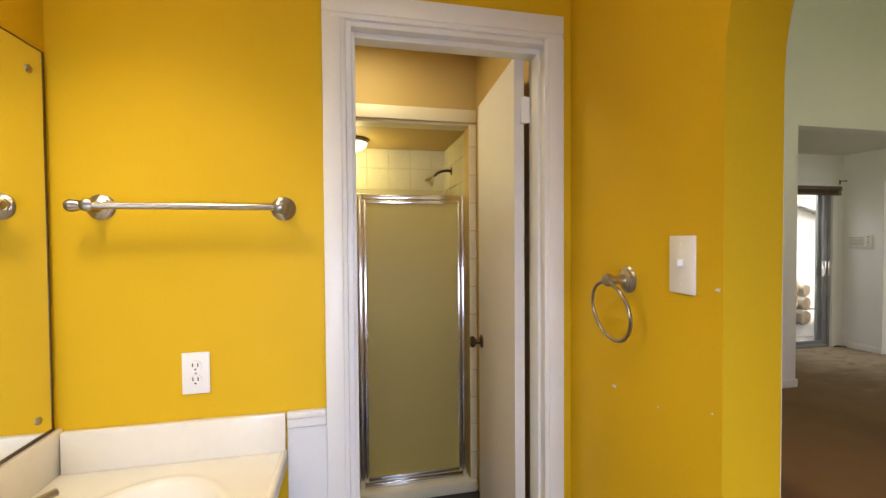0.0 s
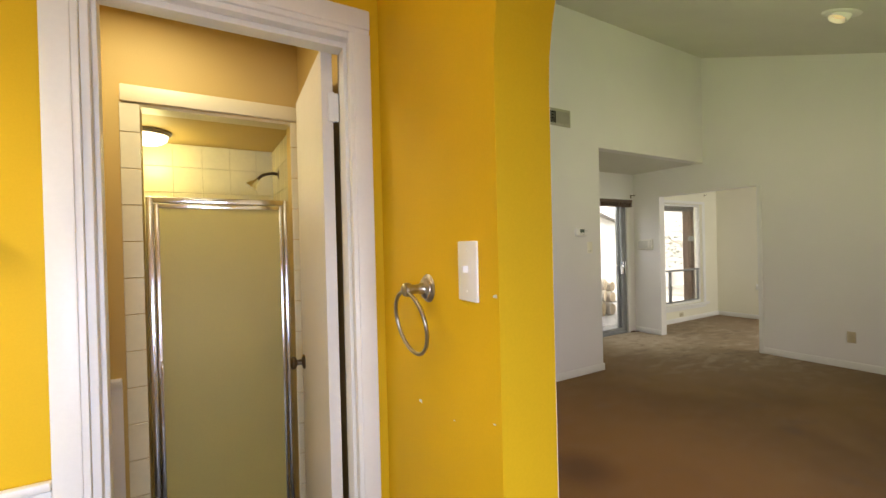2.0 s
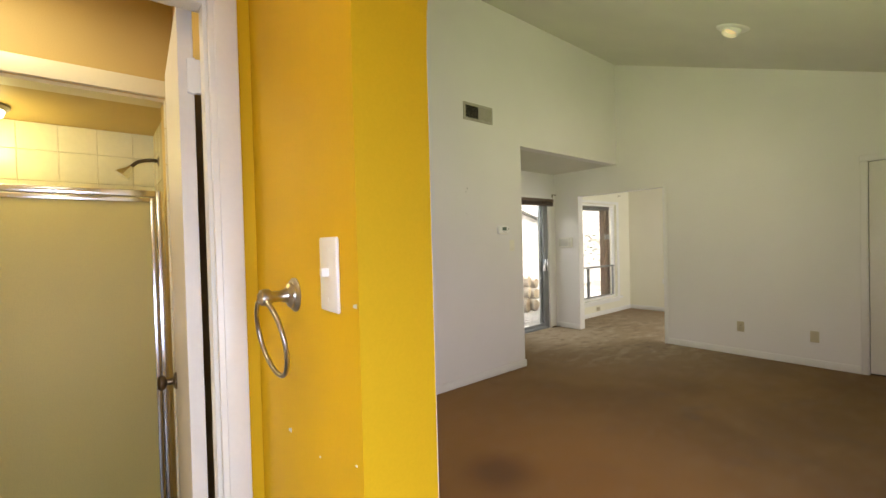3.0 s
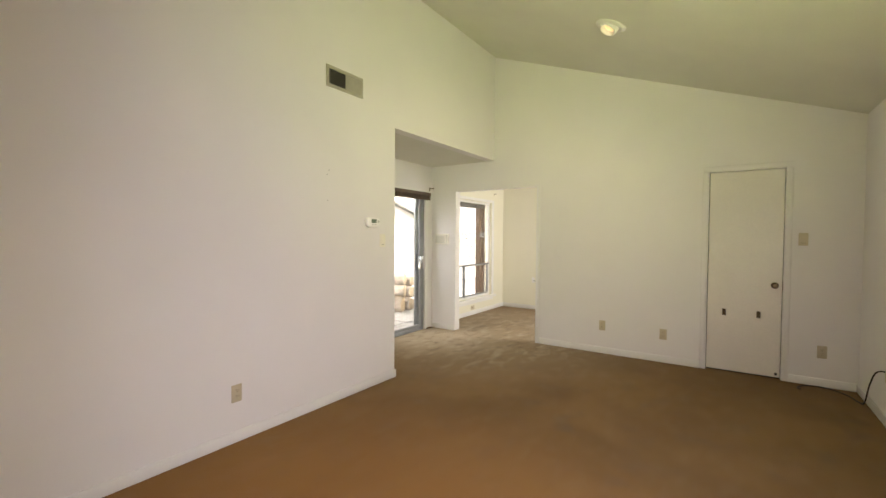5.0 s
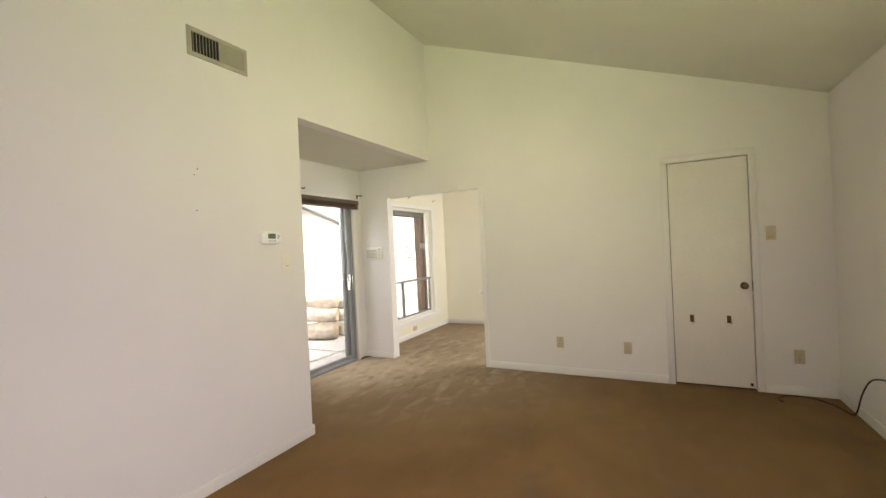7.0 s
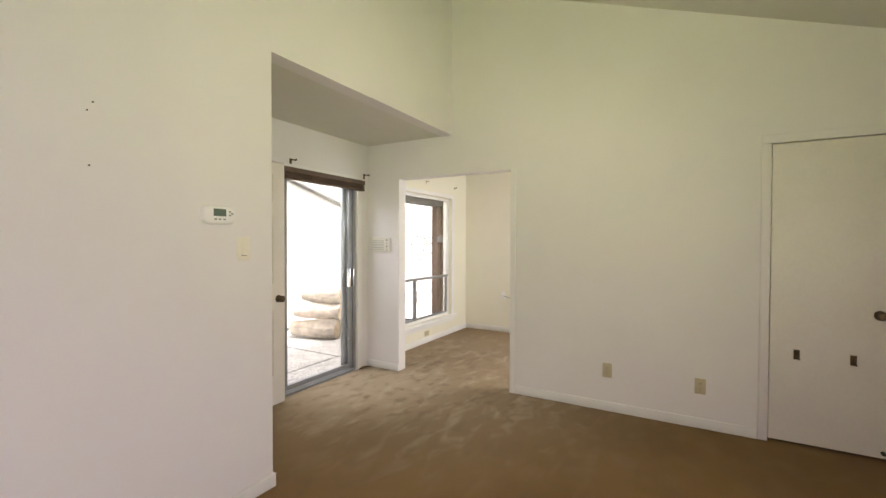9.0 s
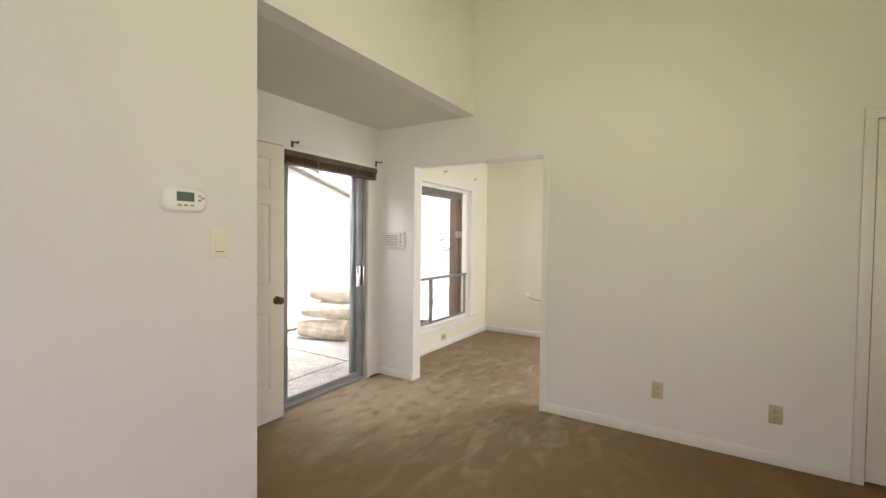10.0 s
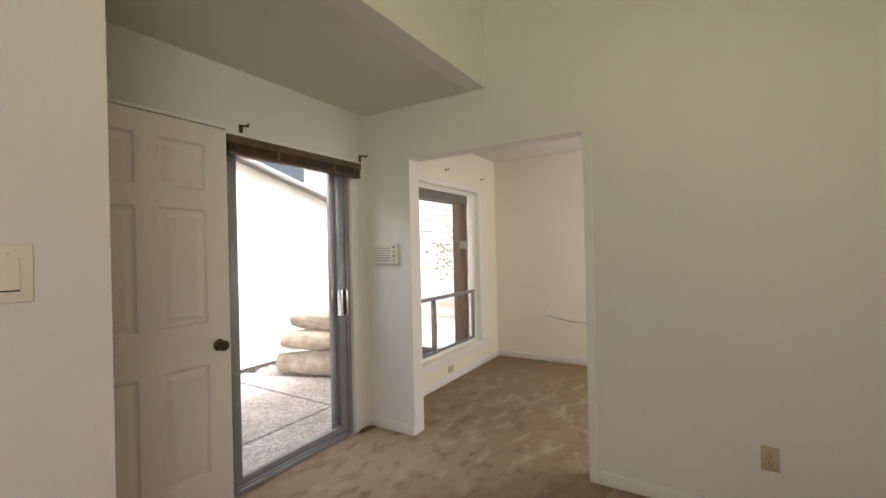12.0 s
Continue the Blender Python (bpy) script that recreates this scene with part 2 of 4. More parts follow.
LEAF = material("leaf", (0.42, 0.50, 0.40), 0.6, spread=0.3, scale=3, grain=30, bump=0.0)


def mirror_material():
    mat = bpy.data.materials.new("mirror_silver")
    mat.use_nodes = True
    b = mat.node_tree.nodes["Principled BSDF"]
    b.inputs["Base Color"].default_value = (0.90, 0.91, 0.88, 1)
    b.inputs["Metallic"].default_value, b.inputs["Roughness"].default_value = 1.0, 0.015
    return mat


def glass_material():
    mat = bpy.data.materials.new("window_glass")
    mat.use_nodes = True
    b = mat.node_tree.nodes["Principled BSDF"]
    b.inputs["Base Color"].default_value = (0.97, 0.98, 0.97, 1)
    b.inputs["Transmission Weight"].default_value = 1.0
    b.inputs["Roughness"].default_value, b.inputs["IOR"].default_value = 0.0, 1.45
    return mat


def glow_material(name, colour, strength):
    mat = bpy.data.materials.new(name)
    mat.use_nodes = True
    b = mat.node_tree.nodes["Principled BSDF"]
    b.inputs["Base Color"].default_value = (*colour, 1)
    b.inputs["Emission Color"].default_value = (*colour, 1)
    b.inputs["Emission Strength"].default_value = strength
    return mat


MIRROR, GLASS = mirror_material(), glass_material()
PANEL = material("milky_roof_panel", (0.92, 0.92, 0.90), 0.6, spread=0.03, scale=2, grain=40, bump=0.0)
PANEL.node_tree.nodes["Principled BSDF"].inputs["Transmission Weight"].default_value = 0.95
LAMPGLASS = glow_material("lit_lamp_glass", (1.0, 0.88, 0.55), 3.0)
BULBGLOW = glow_material("lit_bulb", (1.0, 0.72, 0.40), 0.3)
LCD = glow_material("lcd", (0.10, 0.14, 0.11), 0.02)

# ---------------------------------------------------------------- mesh helpers
ORIGIN = {}


def thing(name, at, label, category, group="", kind=""):
    ob = new(name)
    ob.empty_display_size = 0.05
    ob.location = at
    ORIGIN[ob] = Vector(at)
    return tagged(ob, label, category, group, kind)


def mesh_of(name, bm, mat, smooth=False):
    me = bpy.data.meshes.new(name)
    bmesh.ops.recalc_face_normals(bm, faces=bm.faces)
    bm.to_mesh(me)
    bm.free()
    me.materials.append(mat)
    if smooth:
        me.shade_smooth()
        me.set_sharp_from_angle(angle=radians(40))
    return me


def part(name, bm, mat, parent, label="", smooth=False):
    """One mesh object under a thing or a part; the bmesh is in world metres."""
    base = ORIGIN[parent]
    bmesh.ops.translate(bm, verts=bm.verts, vec=-base)
    ob = new(name, mesh_of(name, bm, mat, smooth))
    ob.parent = parent
    ORIGIN[ob] = base
    return tagged(ob, label)


def solid(name, bm, mat, label, category, kind="structure", smooth=False, group=""):
    ob = new(name, mesh_of(name, bm, mat, smooth))
    ORIGIN[ob] = Vector((0, 0, 0))
    return tagged(ob, label, category, group, kind)


def box(x0, y0, z0, x1, y1, z1, bevel=0.0, bm=None, segments=2):
    own = bmesh.new()
    bmesh.ops.create_cube(own, size=1)
    for v in own.verts:
        v.co = Vector((x0 + (v.co.x + 0.5) * (x1 - x0), y0 + (v.co.y + 0.5) * (y1 - y0), z0 + (v.co.z + 0.5) * (z1 - z0)))
    if bevel:
        bmesh.ops.bevel(own, geom=own.edges, offset=bevel, segments=segments, affect="EDGES", profile=0.5)
    if bm is None:
        return own
    me = bpy.data.meshes.new("tmp")
    own.to_mesh(me)
    own.free()
    bm.from_mesh(me)
    bpy.data.meshes.remove(me)
    return bm


def lathe(profile, m, segments=28, bm=None):
    """Turn a profile of (radius, height) round the local z axis, then set it at m."""
    bm = bm or bmesh.new()
    rings = []
    for r, h in profile:
        if r < 1e-5:
            rings.append([bm.verts.new(m @ Vector((0, 0, h)))])
        else:
            rings.append([bm.verts.new(m @ Vector((r * math.cos(2 * math.pi * i / segments), r * math.sin(2 * math.pi * i / segments), h))) for i in range(segments)])
    for a, b in zip(rings, rings[1:]):
        for i in range(segments):
            j = (i + 1) % segments
            q = [a[i % len(a)], a[j % len(a)], b[j % len(b)], b[i % len(b)]]
            q = list(dict.fromkeys(q))
            if len(q) > 2:
                bm.faces.new(q)
    return bm


def tube(points, radius, segments=10, bm=None, closed=False):
    bm = bm or bmesh.new()
    pts = [Vector(p) for p in points]
    rings = []
    count = len(pts)
    up = Vector((0, 0, 1))
    for i, p in enumerate(pts):
        a = pts[i - 1] if (i or closed) else p
        b = pts[(i + 1) % count] if (i < count - 1 or closed) else p
        d = (b - a).normalized()
        s = d.cross(up)
        if s.length < 0.05:
            s = d.cross(Vector((1, 0, 0)))
        s.normalize()
        u = s.cross(d)
        rings.append([bm.verts.new(p + radius * (math.cos(2 * math.pi * k / segments) * s + math.sin(2 * math.pi * k / segments) * u)) for k in range(segments)])
    pairs = list(zip(rings, rings[1:])) + ([(rings[-1], rings[0])] if closed else [])
    for a, b in pairs:
        for k in range(segments):
            bm.faces.new((a[k], a[(k + 1) % segments], b[(k + 1) % segments], b[k]))
    if not closed:
        bm.faces.new(rings[0])
        bm.faces.new(rings[-1])
    return bm


def smooth_line(points, steps=8):
    """A Catmull-Rom line through the points."""
    p = [Vector(q) for q in points]
    p = [2 * p[0] - p[1]] + p + [2 * p[-1] - p[-2]]
    out = []
    for i in range(1, len(p) - 2):
        for s in range(steps):
            t = s / steps
            a, b, c, d = p[i - 1:i + 3]
            out.append(0.5 * (2 * b + (c - a) * t + (2 * a - 5 * b + 4 * c - d) * t * t + (3 * b - a - 3 * c + d) * t ** 3))
    return out + [p[-2]]


def wall(axis, near, far, u0, u1, z0, z1, holes=()):
    """A wall of real thickness across an axis ('x' or 'y'), from near to far, with openings (u0, u1, z0, z1) through it."""
    us = sorted({u0, u1, *(h[0] for h in holes), *(h[1] for h in holes)})
    zs = sorted({z0, z1, *(h[2] for h in holes), *(h[3] for h in holes)})
    us, zs = [u for u in us if u0 <= u <= u1], [z for z in zs if z0 <= z <= z1]
    bm, made = bmesh.new(), {}

    def vert(u, z, d):
        key = (round(u, 4), round(z, 4), d)
        if key not in made:
            made[key] = bm.verts.new((d, u, z) if axis == "x" else (u, d, z))
        return made[key]

    def full(i, j):
        if not (0 <= i < len(us) - 1 and 0 <= j < len(zs) - 1):
            return False
        u, z = (us[i] + us[i + 1]) / 2, (zs[j] + zs[j + 1]) / 2
        return not any(h[0] < u < h[1] and h[2] < z < h[3] for h in holes)

    for i in range(len(us) - 1):
        for j in range(len(zs) - 1):
            if not full(i, j):
                continue
            a, b, c, d = us[i], us[i + 1], zs[j], zs[j + 1]
            for p in (near, far):
                bm.faces.new((vert(a, c, p), vert(b, c, p), vert(b, d, p), vert(a, d, p)))
            for ok, e, f in ((full(i - 1, j), (a, c), (a, d)), (full(i + 1, j), (b, c), (b, d)), (full(i, j - 1), (a, c), (b, c)), (full(i, j + 1), (a, d), (b, d))):
                if not ok:
                    bm.faces.new((vert(*e, near), vert(*f, near), vert(*f, far), vert(*e, far)))
    return bm


# ---------------------------------------------------------------- plan, in metres
FAR, LEFT, RIGHT = 6.315, 3.30, -0.365          # bedroom: far wall, vent wall, wall with the cable
OUT = 4.345                                   # inner face of the outside wall
END = 8.73                                    # end wall of the dining room
SIDE, BACK, MIR = 0.908, 1.475, -0.538        # bathroom: ring wall, towel wall, mirror wall
SLOPE = (3.80 - 2.473) / (LEFT - RIGHT)


def ceiling_at(y):
    return 2.473 + SLOPE * (y - RIGHT)


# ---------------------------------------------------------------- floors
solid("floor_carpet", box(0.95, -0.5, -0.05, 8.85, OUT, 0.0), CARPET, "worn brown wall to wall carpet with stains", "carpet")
solid("floor_bathroom", box(-0.7, -0.8, -0.05, 0.95, 3.35, 0.0), FLOORDARK, "dark vinyl bathroom floor", "floor")

# ---------------------------------------------------------------- walls of the bedroom
solid("wall_vent", wall("y", LEFT, LEFT + 0.12, 1.04, FAR, 0, 3.87, [(4.242, FAR, 0, 2.41)]), WHITE, "white painted drywall bedroom wall", "wall")
bm = wall("x", FAR, FAR + 0.12, -0.5, OUT, 0, 3.9, [(2.685, 3.925, 0, 2.025), (0.184, 0.803, 0, 2.05), (LEFT + 0.12, OUT, 2.43, 3.9)])
for v in bm.verts:
    if v.co.z > 3.8:
        v.co.z = ceiling_at(v.co.y) + 0.03
solid("wall_far", bm, WHITE, "white painted drywall wall with an opening", "wall")
solid("wall_cable", wall("y", RIGHT - 0.12, RIGHT, 1.04, FAR, 0, 2.47, [(1.15, 2.95, 0.85, 2.05)]), WHITE, "white painted drywall wall with a window", "wall")
bm = bmesh.new()
quad = [(RIGHT - 0.2, ceiling_at(RIGHT - 0.2)), (LEFT + 0.12, ceiling_at(LEFT + 0.12))]
vs = [bm.verts.new((x, y, z + d)) for x in (0.9, 6.46) for y, z in quad for d in (0, 0.1)]
bmesh.ops.convex_hull(bm, input=vs)
solid("ceiling", bm, CEILING, "sloping vaulted off-white ceiling", "ceiling")
# nook in front of the sliding door
solid("ceiling_nook", box(4.1, LEFT + 0.12, 2.41, FAR, OUT + 0.14, 2.52), CEILING, "flat ceiling of the low nook", "ceiling")
solid("wall_nook_side", box(4.122, LEFT + 0.12, 0, 4.242, OUT, 2.41), WHITE, "white side wall of the nook", "wall")
solid("wall_outside_nook", wall("y", OUT, OUT + 0.14, 4.1, FAR + 0.06, -0.05, 2.52, [(5.13, 6.13, 0.0, 1.99)]), WHITE, "white painted outside wall with a patio door", "wall")
solid("wall_outside_dining", wall("y", OUT, OUT + 0.14, FAR + 0.06, END + 0.12, -0.05, 2.52, [(6.80, 8.24, 0.285, 2.005)]), CREAM, "cream painted outside wall with a window", "wall")
# dining room
solid("wall_dining_end", wall("x", END, END + 0.12, 0.9, OUT, 0, 2.52), CREAM, "pale cream end wall of the dining room", "wall")
solid("wall_dining_back", wall("y", 0.9, 1.0, FAR + 0.12, END, 0, 2.45, [(7.05, 8.45, 0.8, 2.05)]), CREAM, "pale cream wall", "wall")
solid("ceiling_dining", box(FAR + 0.12, 0.9, 2.45, END + 0.12, OUT + 0.14, 2.55), CEILING, "flat white dining room ceiling", "ceiling")
solid("wall_closet", wall("x", 6.95, 7.05, -0.5, 0.9, 0, 2.5), WHITE, "closet back wall", "wall")

# bathroom shell: the wall with the arch is yellow on its bathroom side and in the reveal, white towards the bedroom
JAMB, SPRING, RADIUS = 0.837, 1.69, 0.62
SPLAY = 0.07                                  # the ring wall stands a little out of square


def ring_wall_at(y):
    return 0.903 + SPLAY * (y - JAMB)


def arch_wall(x0, x1, hi=LEFT):
    bm = bmesh.new()
    ymid = JAMB - RADIUS
    outline = [(JAMB, 0.0), (JAMB, SPRING)] + [(ymid + RADIUS * math.cos(a), SPRING + RADIUS * math.sin(a)) for a in [math.pi * i / 32 for i in range(1, 32)]] + [(ymid - RADIUS, SPRING), (ymid - RADIUS, 0.0)]
    lo, top = RIGHT - 0.12, 3.8

    def face_ring(x):
        return [bm.verts.new((x, y, z)) for y, z in outline]

    def edge_of(x):
        n = len(outline)
        pts = []
        for i, (y, z) in enumerate(outline):
            if i < 2:
                pts.append((hi, (0.0, SPRING)[i]))
            elif i >= n - 2:
                pts.append((lo, (SPRING, 0.0)[i - (n - 2)]))
            else:
                yy = min(hi, max(lo, y))
                pts.append((yy, min(top, ceiling_at(yy) + 0.03)))
        return [bm.verts.new((x, y, z)) for y, z in pts]

    rings = [(face_ring(x), edge_of(x)) for x in (x0, x1)]
    n = len(outline)
    for inner, outer in rings:
        for i in range(n - 1):
            bm.faces.new((inner[i], inner[i + 1], outer[i + 1], outer[i]))
        for corner, at in ((1, hi), (n - 3, lo)):
            c = bm.verts.new((inner[0].co.x, at, ceiling_at(at)))
            bm.faces.new((outer[corner], c, outer[corner + 1]))
    (ia, oa), (ib, ob) = rings
    for i in range(n - 1):
        bm.faces.new((ia[i], ia[i + 1], ib[i + 1], ib[i]))
    return bm


bm = arch_wall(0.0, 1.0395, BACK + 0.06)
for v in bm.verts:
    if v.co.x < 0.5:
        v.co.x = ring_wall_at(v.co.y) if v.co.y > 0.0 else SIDE
solid("wall_ring_beyond", box(SIDE, BACK + 0.12, 0, 1.0395, LEFT, 2.6), TAN, "tan painted wall beyond the bathroom door", "wall")
solid("wall_arch", bm, YELLOW, "yellow painted wall with a rounded archway", "wall")
solid("wall_arch_skin", arch_wall(1.0395, 1.0410), WHITE, "white painted bedroom side of the archway wall", "wall")
DOOR_L, DOOR_R, DOOR_T = 0.218, 0.872, 2.043
bm = wall("y", BACK, BACK + 0.11, MIR, 0.985, 0, 2.42, [(DOOR_L, DOOR_R, 0, DOOR_T)])
solid("wall_towel", bm, YELLOW, "bright yellow painted bathroom wall", "wall")
solid("wall_towel_back", wall("y", BACK + 0.11, BACK + 0.12, MIR, SIDE, 0, 2.42, [(DOOR_L, DOOR_R, 0, DOOR_T)]), TAN, "tan painted wall", "wall")
solid("wall_mirror", box(MIR - 0.12, -0.75, 0, MIR, 3.3, 2.42), YELLOW, "yellow painted wall behind the mirror", "wall")
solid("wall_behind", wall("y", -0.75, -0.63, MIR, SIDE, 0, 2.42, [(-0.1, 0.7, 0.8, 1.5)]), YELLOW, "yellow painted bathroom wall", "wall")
solid("ceiling_bathroom", box(MIR - 0.12, -0.75, 2.42, SIDE, 3.3, 2.5), CEILING, "bathroom ceiling", "ceiling")

# ---------------------------------------------------------------- trim and doors


def baseboard(x0, y0, x1, y1, nx, ny, height=0.075):
    """A baseboard along a wall from one floor point to another; (nx, ny) points into the room."""
    t = 0.013
    bm = box(min(x0, x1, x0 + nx * t, x1 + nx * t), min(y0, y1, y0 + ny * t, y1 + ny * t), 0.0, max(x0, x1, x0 + nx * t, x1 + nx * t), max(y0, y1, y0 + ny * t, y1 + ny * t), height, 0.004)
    return solid("baseboard", bm, TRIM, "white painted wooden baseboard", "baseboard", smooth=True)


baseboard(1.05, LEFT, 4.242 + 0.013, LEFT, 0, -1)
baseboard(4.242, LEFT, 4.242, OUT, 1, 0)
baseboard(FAR, 0.862, FAR, 2.635, -1, 0)
baseboard(FAR, RIGHT + 0.013, FAR, 0.127, -1, 0)
baseboard(FAR, 3.925, FAR, OUT - 0.013, -1, 0)
baseboard(1.05, RIGHT, FAR, RIGHT, 0, 1)
baseboard(FAR + 0.12, OUT, END, OUT, 0, -1)
baseboard(END, 1.0, END, OUT - 0.013, -1, 0)


def cased_frame(name, axis, face, out, u0, u1, top, width, label, sides="lrt", proud=0.016, mat=TRIM):
    """Casing round an opening on a wall face; out is the direction into the room."""
    ob = thing(name, (face, u0, 0) if axis == "x" else (u0, face, 0), label, "door casing", kind="structure")

    def strip(ua, za, ub, zb, kind):
        for w1, d in ((1.0, 0.72), (0.80, 1.0)):
            if kind == "l":
                b, e = za, zb
                a, c = (ua, ub) if w1 == 1.0 else (ua, ua + (ub - ua) * w1)
            elif kind == "r":
                a, c = (ua, ub) if w1 == 1.0 else (ub - (ub - ua) * w1, ub)
                b, e = za, zb
            else:
                a, c = ua, ub
                b, e = (za, zb) if w1 == 1.0 else (zb - (zb - za) * w1, zb)
            lo, hi = sorted((face, face + out * proud * d))
            bm = box(lo, a, b, hi, c, e, 0.003) if axis == "x" else box(a, lo, b, c, hi, e, 0.003)
            part("casing_strip" if w1 == 1.0 else "casing_bead", bm, mat, ob, smooth=True)

    if "l" in sides:
        strip(u0 - width, 0.0, u0, top, "l")
    if "r" in sides:
        strip(u1, 0.0, u1 + width, top, "r")
    if "t" in sides:
        strip(u0 - width, top, u1 + width, top + width * 1.1, "t")
    return ob


# bathroom door: casing, jamb and the slab that stands open against the ring wall
cased_frame("door_casing_1", "y", BACK, -1, 0.219, 0.847, 2.037, 0.066, "white moulded wooden door casing", proud=0.020)
jamb = thing("door_jamb_1", (0.22, BACK, 0), "white painted wooden door jamb", "door jamb", kind="structure")
part("jamb_side", box(0.219, BACK - 0.002, 0, 0.236, BACK + 0.125, 2.042, 0.002), TRIM, jamb)
part("jamb_side", box(0.854, BACK - 0.002, 0, 0.871, BACK + 0.125, 2.042, 0.002), TRIM, jamb)
part("jamb_head", box(0.236, BACK - 0.002, 2.021, 0.854, BACK + 0.125, 2.042, 0.002), TRIM, jamb)
part("door_stop", box(0.236, BACK + 0.03, 0, 0.247, BACK + 0.075, 2.021, 0.002), TRIM, jamb)
part("door_stop", box(0.843, BACK + 0.03, 0, 0.854, BACK + 0.075, 2.021, 0.002), TRIM, jamb)
part("door_stop", box(0.247, BACK + 0.03, 2.003, 0.843, BACK + 0.075, 2.021, 0.002), TRIM, jamb)


def knob_profile(scale=1.0):
    return [(r * scale, h * scale) for r, h in ((0.0, 0.0), (0.031, 0.0), (0.031, 0.004), (0.022, 0.009), (0.012, 0.012), (0.012, 0.030), (0.022, 0.034), (0.027, 0.042), (0.027, 0.050), (0.020, 0.058), (0.0, 0.060))]


def at_place(ob, m):
    """Turn and set a thing that was built round the world origin."""
    ob.matrix_basis = m
    return ob


bath_door = thing("door_1", (0, 0, 0), "white flush wooden bathroom door standing open", "door", kind="structure")
part("door_slab", box(0.0, 0.0, 0.012, 0.037, 0.565, 2.034, 0.002), DOOR, bath_door)
for side, turn in ((-0.0, -90), (0.037, 90)):
    k = part("door_knob", lathe(knob_profile(), pose(side, 0.508, 0.90) @ pose(0, 0, 0, 0, turn, 0)), BRONZE, bath_door, "dark bronze round door knob", smooth=True)
for z in (0.22, 1.80):
    hinge = part("hinge", box(0.020, -0.016, z, 0.052, 0.0, z + 0.09, 0.001), TRIM, bath_door, "painted steel door hinge")
    part("hinge_pin", lathe([(0.0, 0), (0.006, 0), (0.006, 0.096), (0.0, 0.096)], pose(0.034, -0.010, z - 0.003), 12), TRIM, hinge, smooth=True)
at_place(bath_door, pose(0.800, 1.606, 0, 0, 0, -4.0))

# closet door, flush in the far wall
cased_frame("door_casing_2", "x", FAR, -1, 0.184, 0.803, 2.05, 0.055, "thin white wooden casing of the closet", proud=0.009, mat=WHITE)
closet = thing("door_2", (FAR, 0.19, 0), "closed white flush closet door with two hooks", "door", kind="structure")
part("door_slab", box(FAR + 0.006, 0.189, 0.02, FAR + 0.04, 0.798, 2.044, 0.002), DOOR, closet)
part("door_knob", lathe(knob_profile(), pose(FAR + 0.006, 0.246, 0.916) @ pose(0, 0, 0, 0, -90, 0)), BRONZE, closet, "aged brass round door knob", smooth=True)
part("latch_plate", box(FAR - 0.001, 0.176, 0.87, FAR + 0.01, 0.188, 0.96, 0.001), BRONZE, closet, "small brass latch plate")
for y in (0.651, 0.367):
    hook = part("hook", box(FAR + 0.0, y - 0.016, 0.585, FAR + 0.008, y + 0.016, 0.650, 0.002), BRONZE, closet, "dark metal hook plate")
    part("hook_tongue", tube(smooth_line([(FAR + 0.0, y, 0.640), (FAR - 0.015, y, 0.620), (FAR - 0.022, y - 0.006, 0.597), (FAR - 0.010, y - 0.012, 0.588)]), 0.005, 8), BRONZE, hook, smooth=True)
part("door_stop_bumper", lathe([(0, 0), (0.012, 0), (0.012, 0.02), (0.008, 0.03), (0, 0.03)], pose(FAR + 0.006, 0.222, 0.055) @ pose(0, 0, 0, 0, -90, 0), 14), BLACK, closet, smooth=True)
# dark sheet that paints the closet's shade into the door gap
solid("door_shadow_gap", box(FAR + 0.05, 0.184, 0.0, FAR + 0.06, 0.803, 2.05), DARK, "dark sheet painted for the shade behind the closet door gap", "closet")

# casing strip at the edge of the dining opening
solid("trim_opening", box(FAR - 0.012, 2.637, 0, FAR, 2.684, 2.03, 0.003), TRIM, "white painted strip beside the opening", "trim")

# six-panel door folded back beside the sliding door
panel_door = thing("door_3", (0, 0, 0), "white six-panel door standing open against the wall", "door", kind="structure")


def six_panel():
    w, h, t = 0.765, 2.012, 0.035
    recess = [(0.115, 0.335), (0.430, 0.650)]
    rows = [(0.25, 0.80), (1.01, 1.58), (1.68, 1.91)]
    holes = [(a, b, c, d) for a, b in recess for c, d in rows]
    part("door_slab", wall("y", 0.0, t - 0.006, 0.0, w, 0.008, h, holes), DOOR, panel_door)
    part("door_back", box(0.0, t - 0.006, 0.008, w, t, h), DOOR, panel_door)
    for a, b, c, d in holes:
        bm = bmesh.new()
        steps = [(0.0, 0.0), (0.008, 0.010), (0.020, 0.010), (0.045, 0.004)]
        rings = [[bm.verts.new((x, y, z)) for x, z in ((a + i, c + i), (b - i, c + i), (b - i, d - i), (a + i, d - i))] for i, y in steps]
        for p, q in zip(rings, rings[1:]):
            for i in range(4):
                bm.faces.new((p[i], p[(i + 1) % 4], q[(i + 1) % 4], q[i]))
        bm.faces.new(rings[-1])
        part("panel", bm, DOOR, panel_door)
    part("door_knob", lathe(knob_profile(1.0), pose(w - 0.062, 0.0, 0.885) @ pose(0, 0, 0, 90, 0, 0)), BRONZE, panel_door, "dark bronze round door knob", smooth=True)


six_panel()
at_place(panel_door, pose(4.352, 4.248, 0.006))

# ---------------------------------------------------------------- sliding door and windows


def frame_bars(name, parent, bars, mat=ALUMINIUM, bevel=0.003):
    for b in bars:
        part(name, box(*b, bevel), mat, parent, smooth=True)


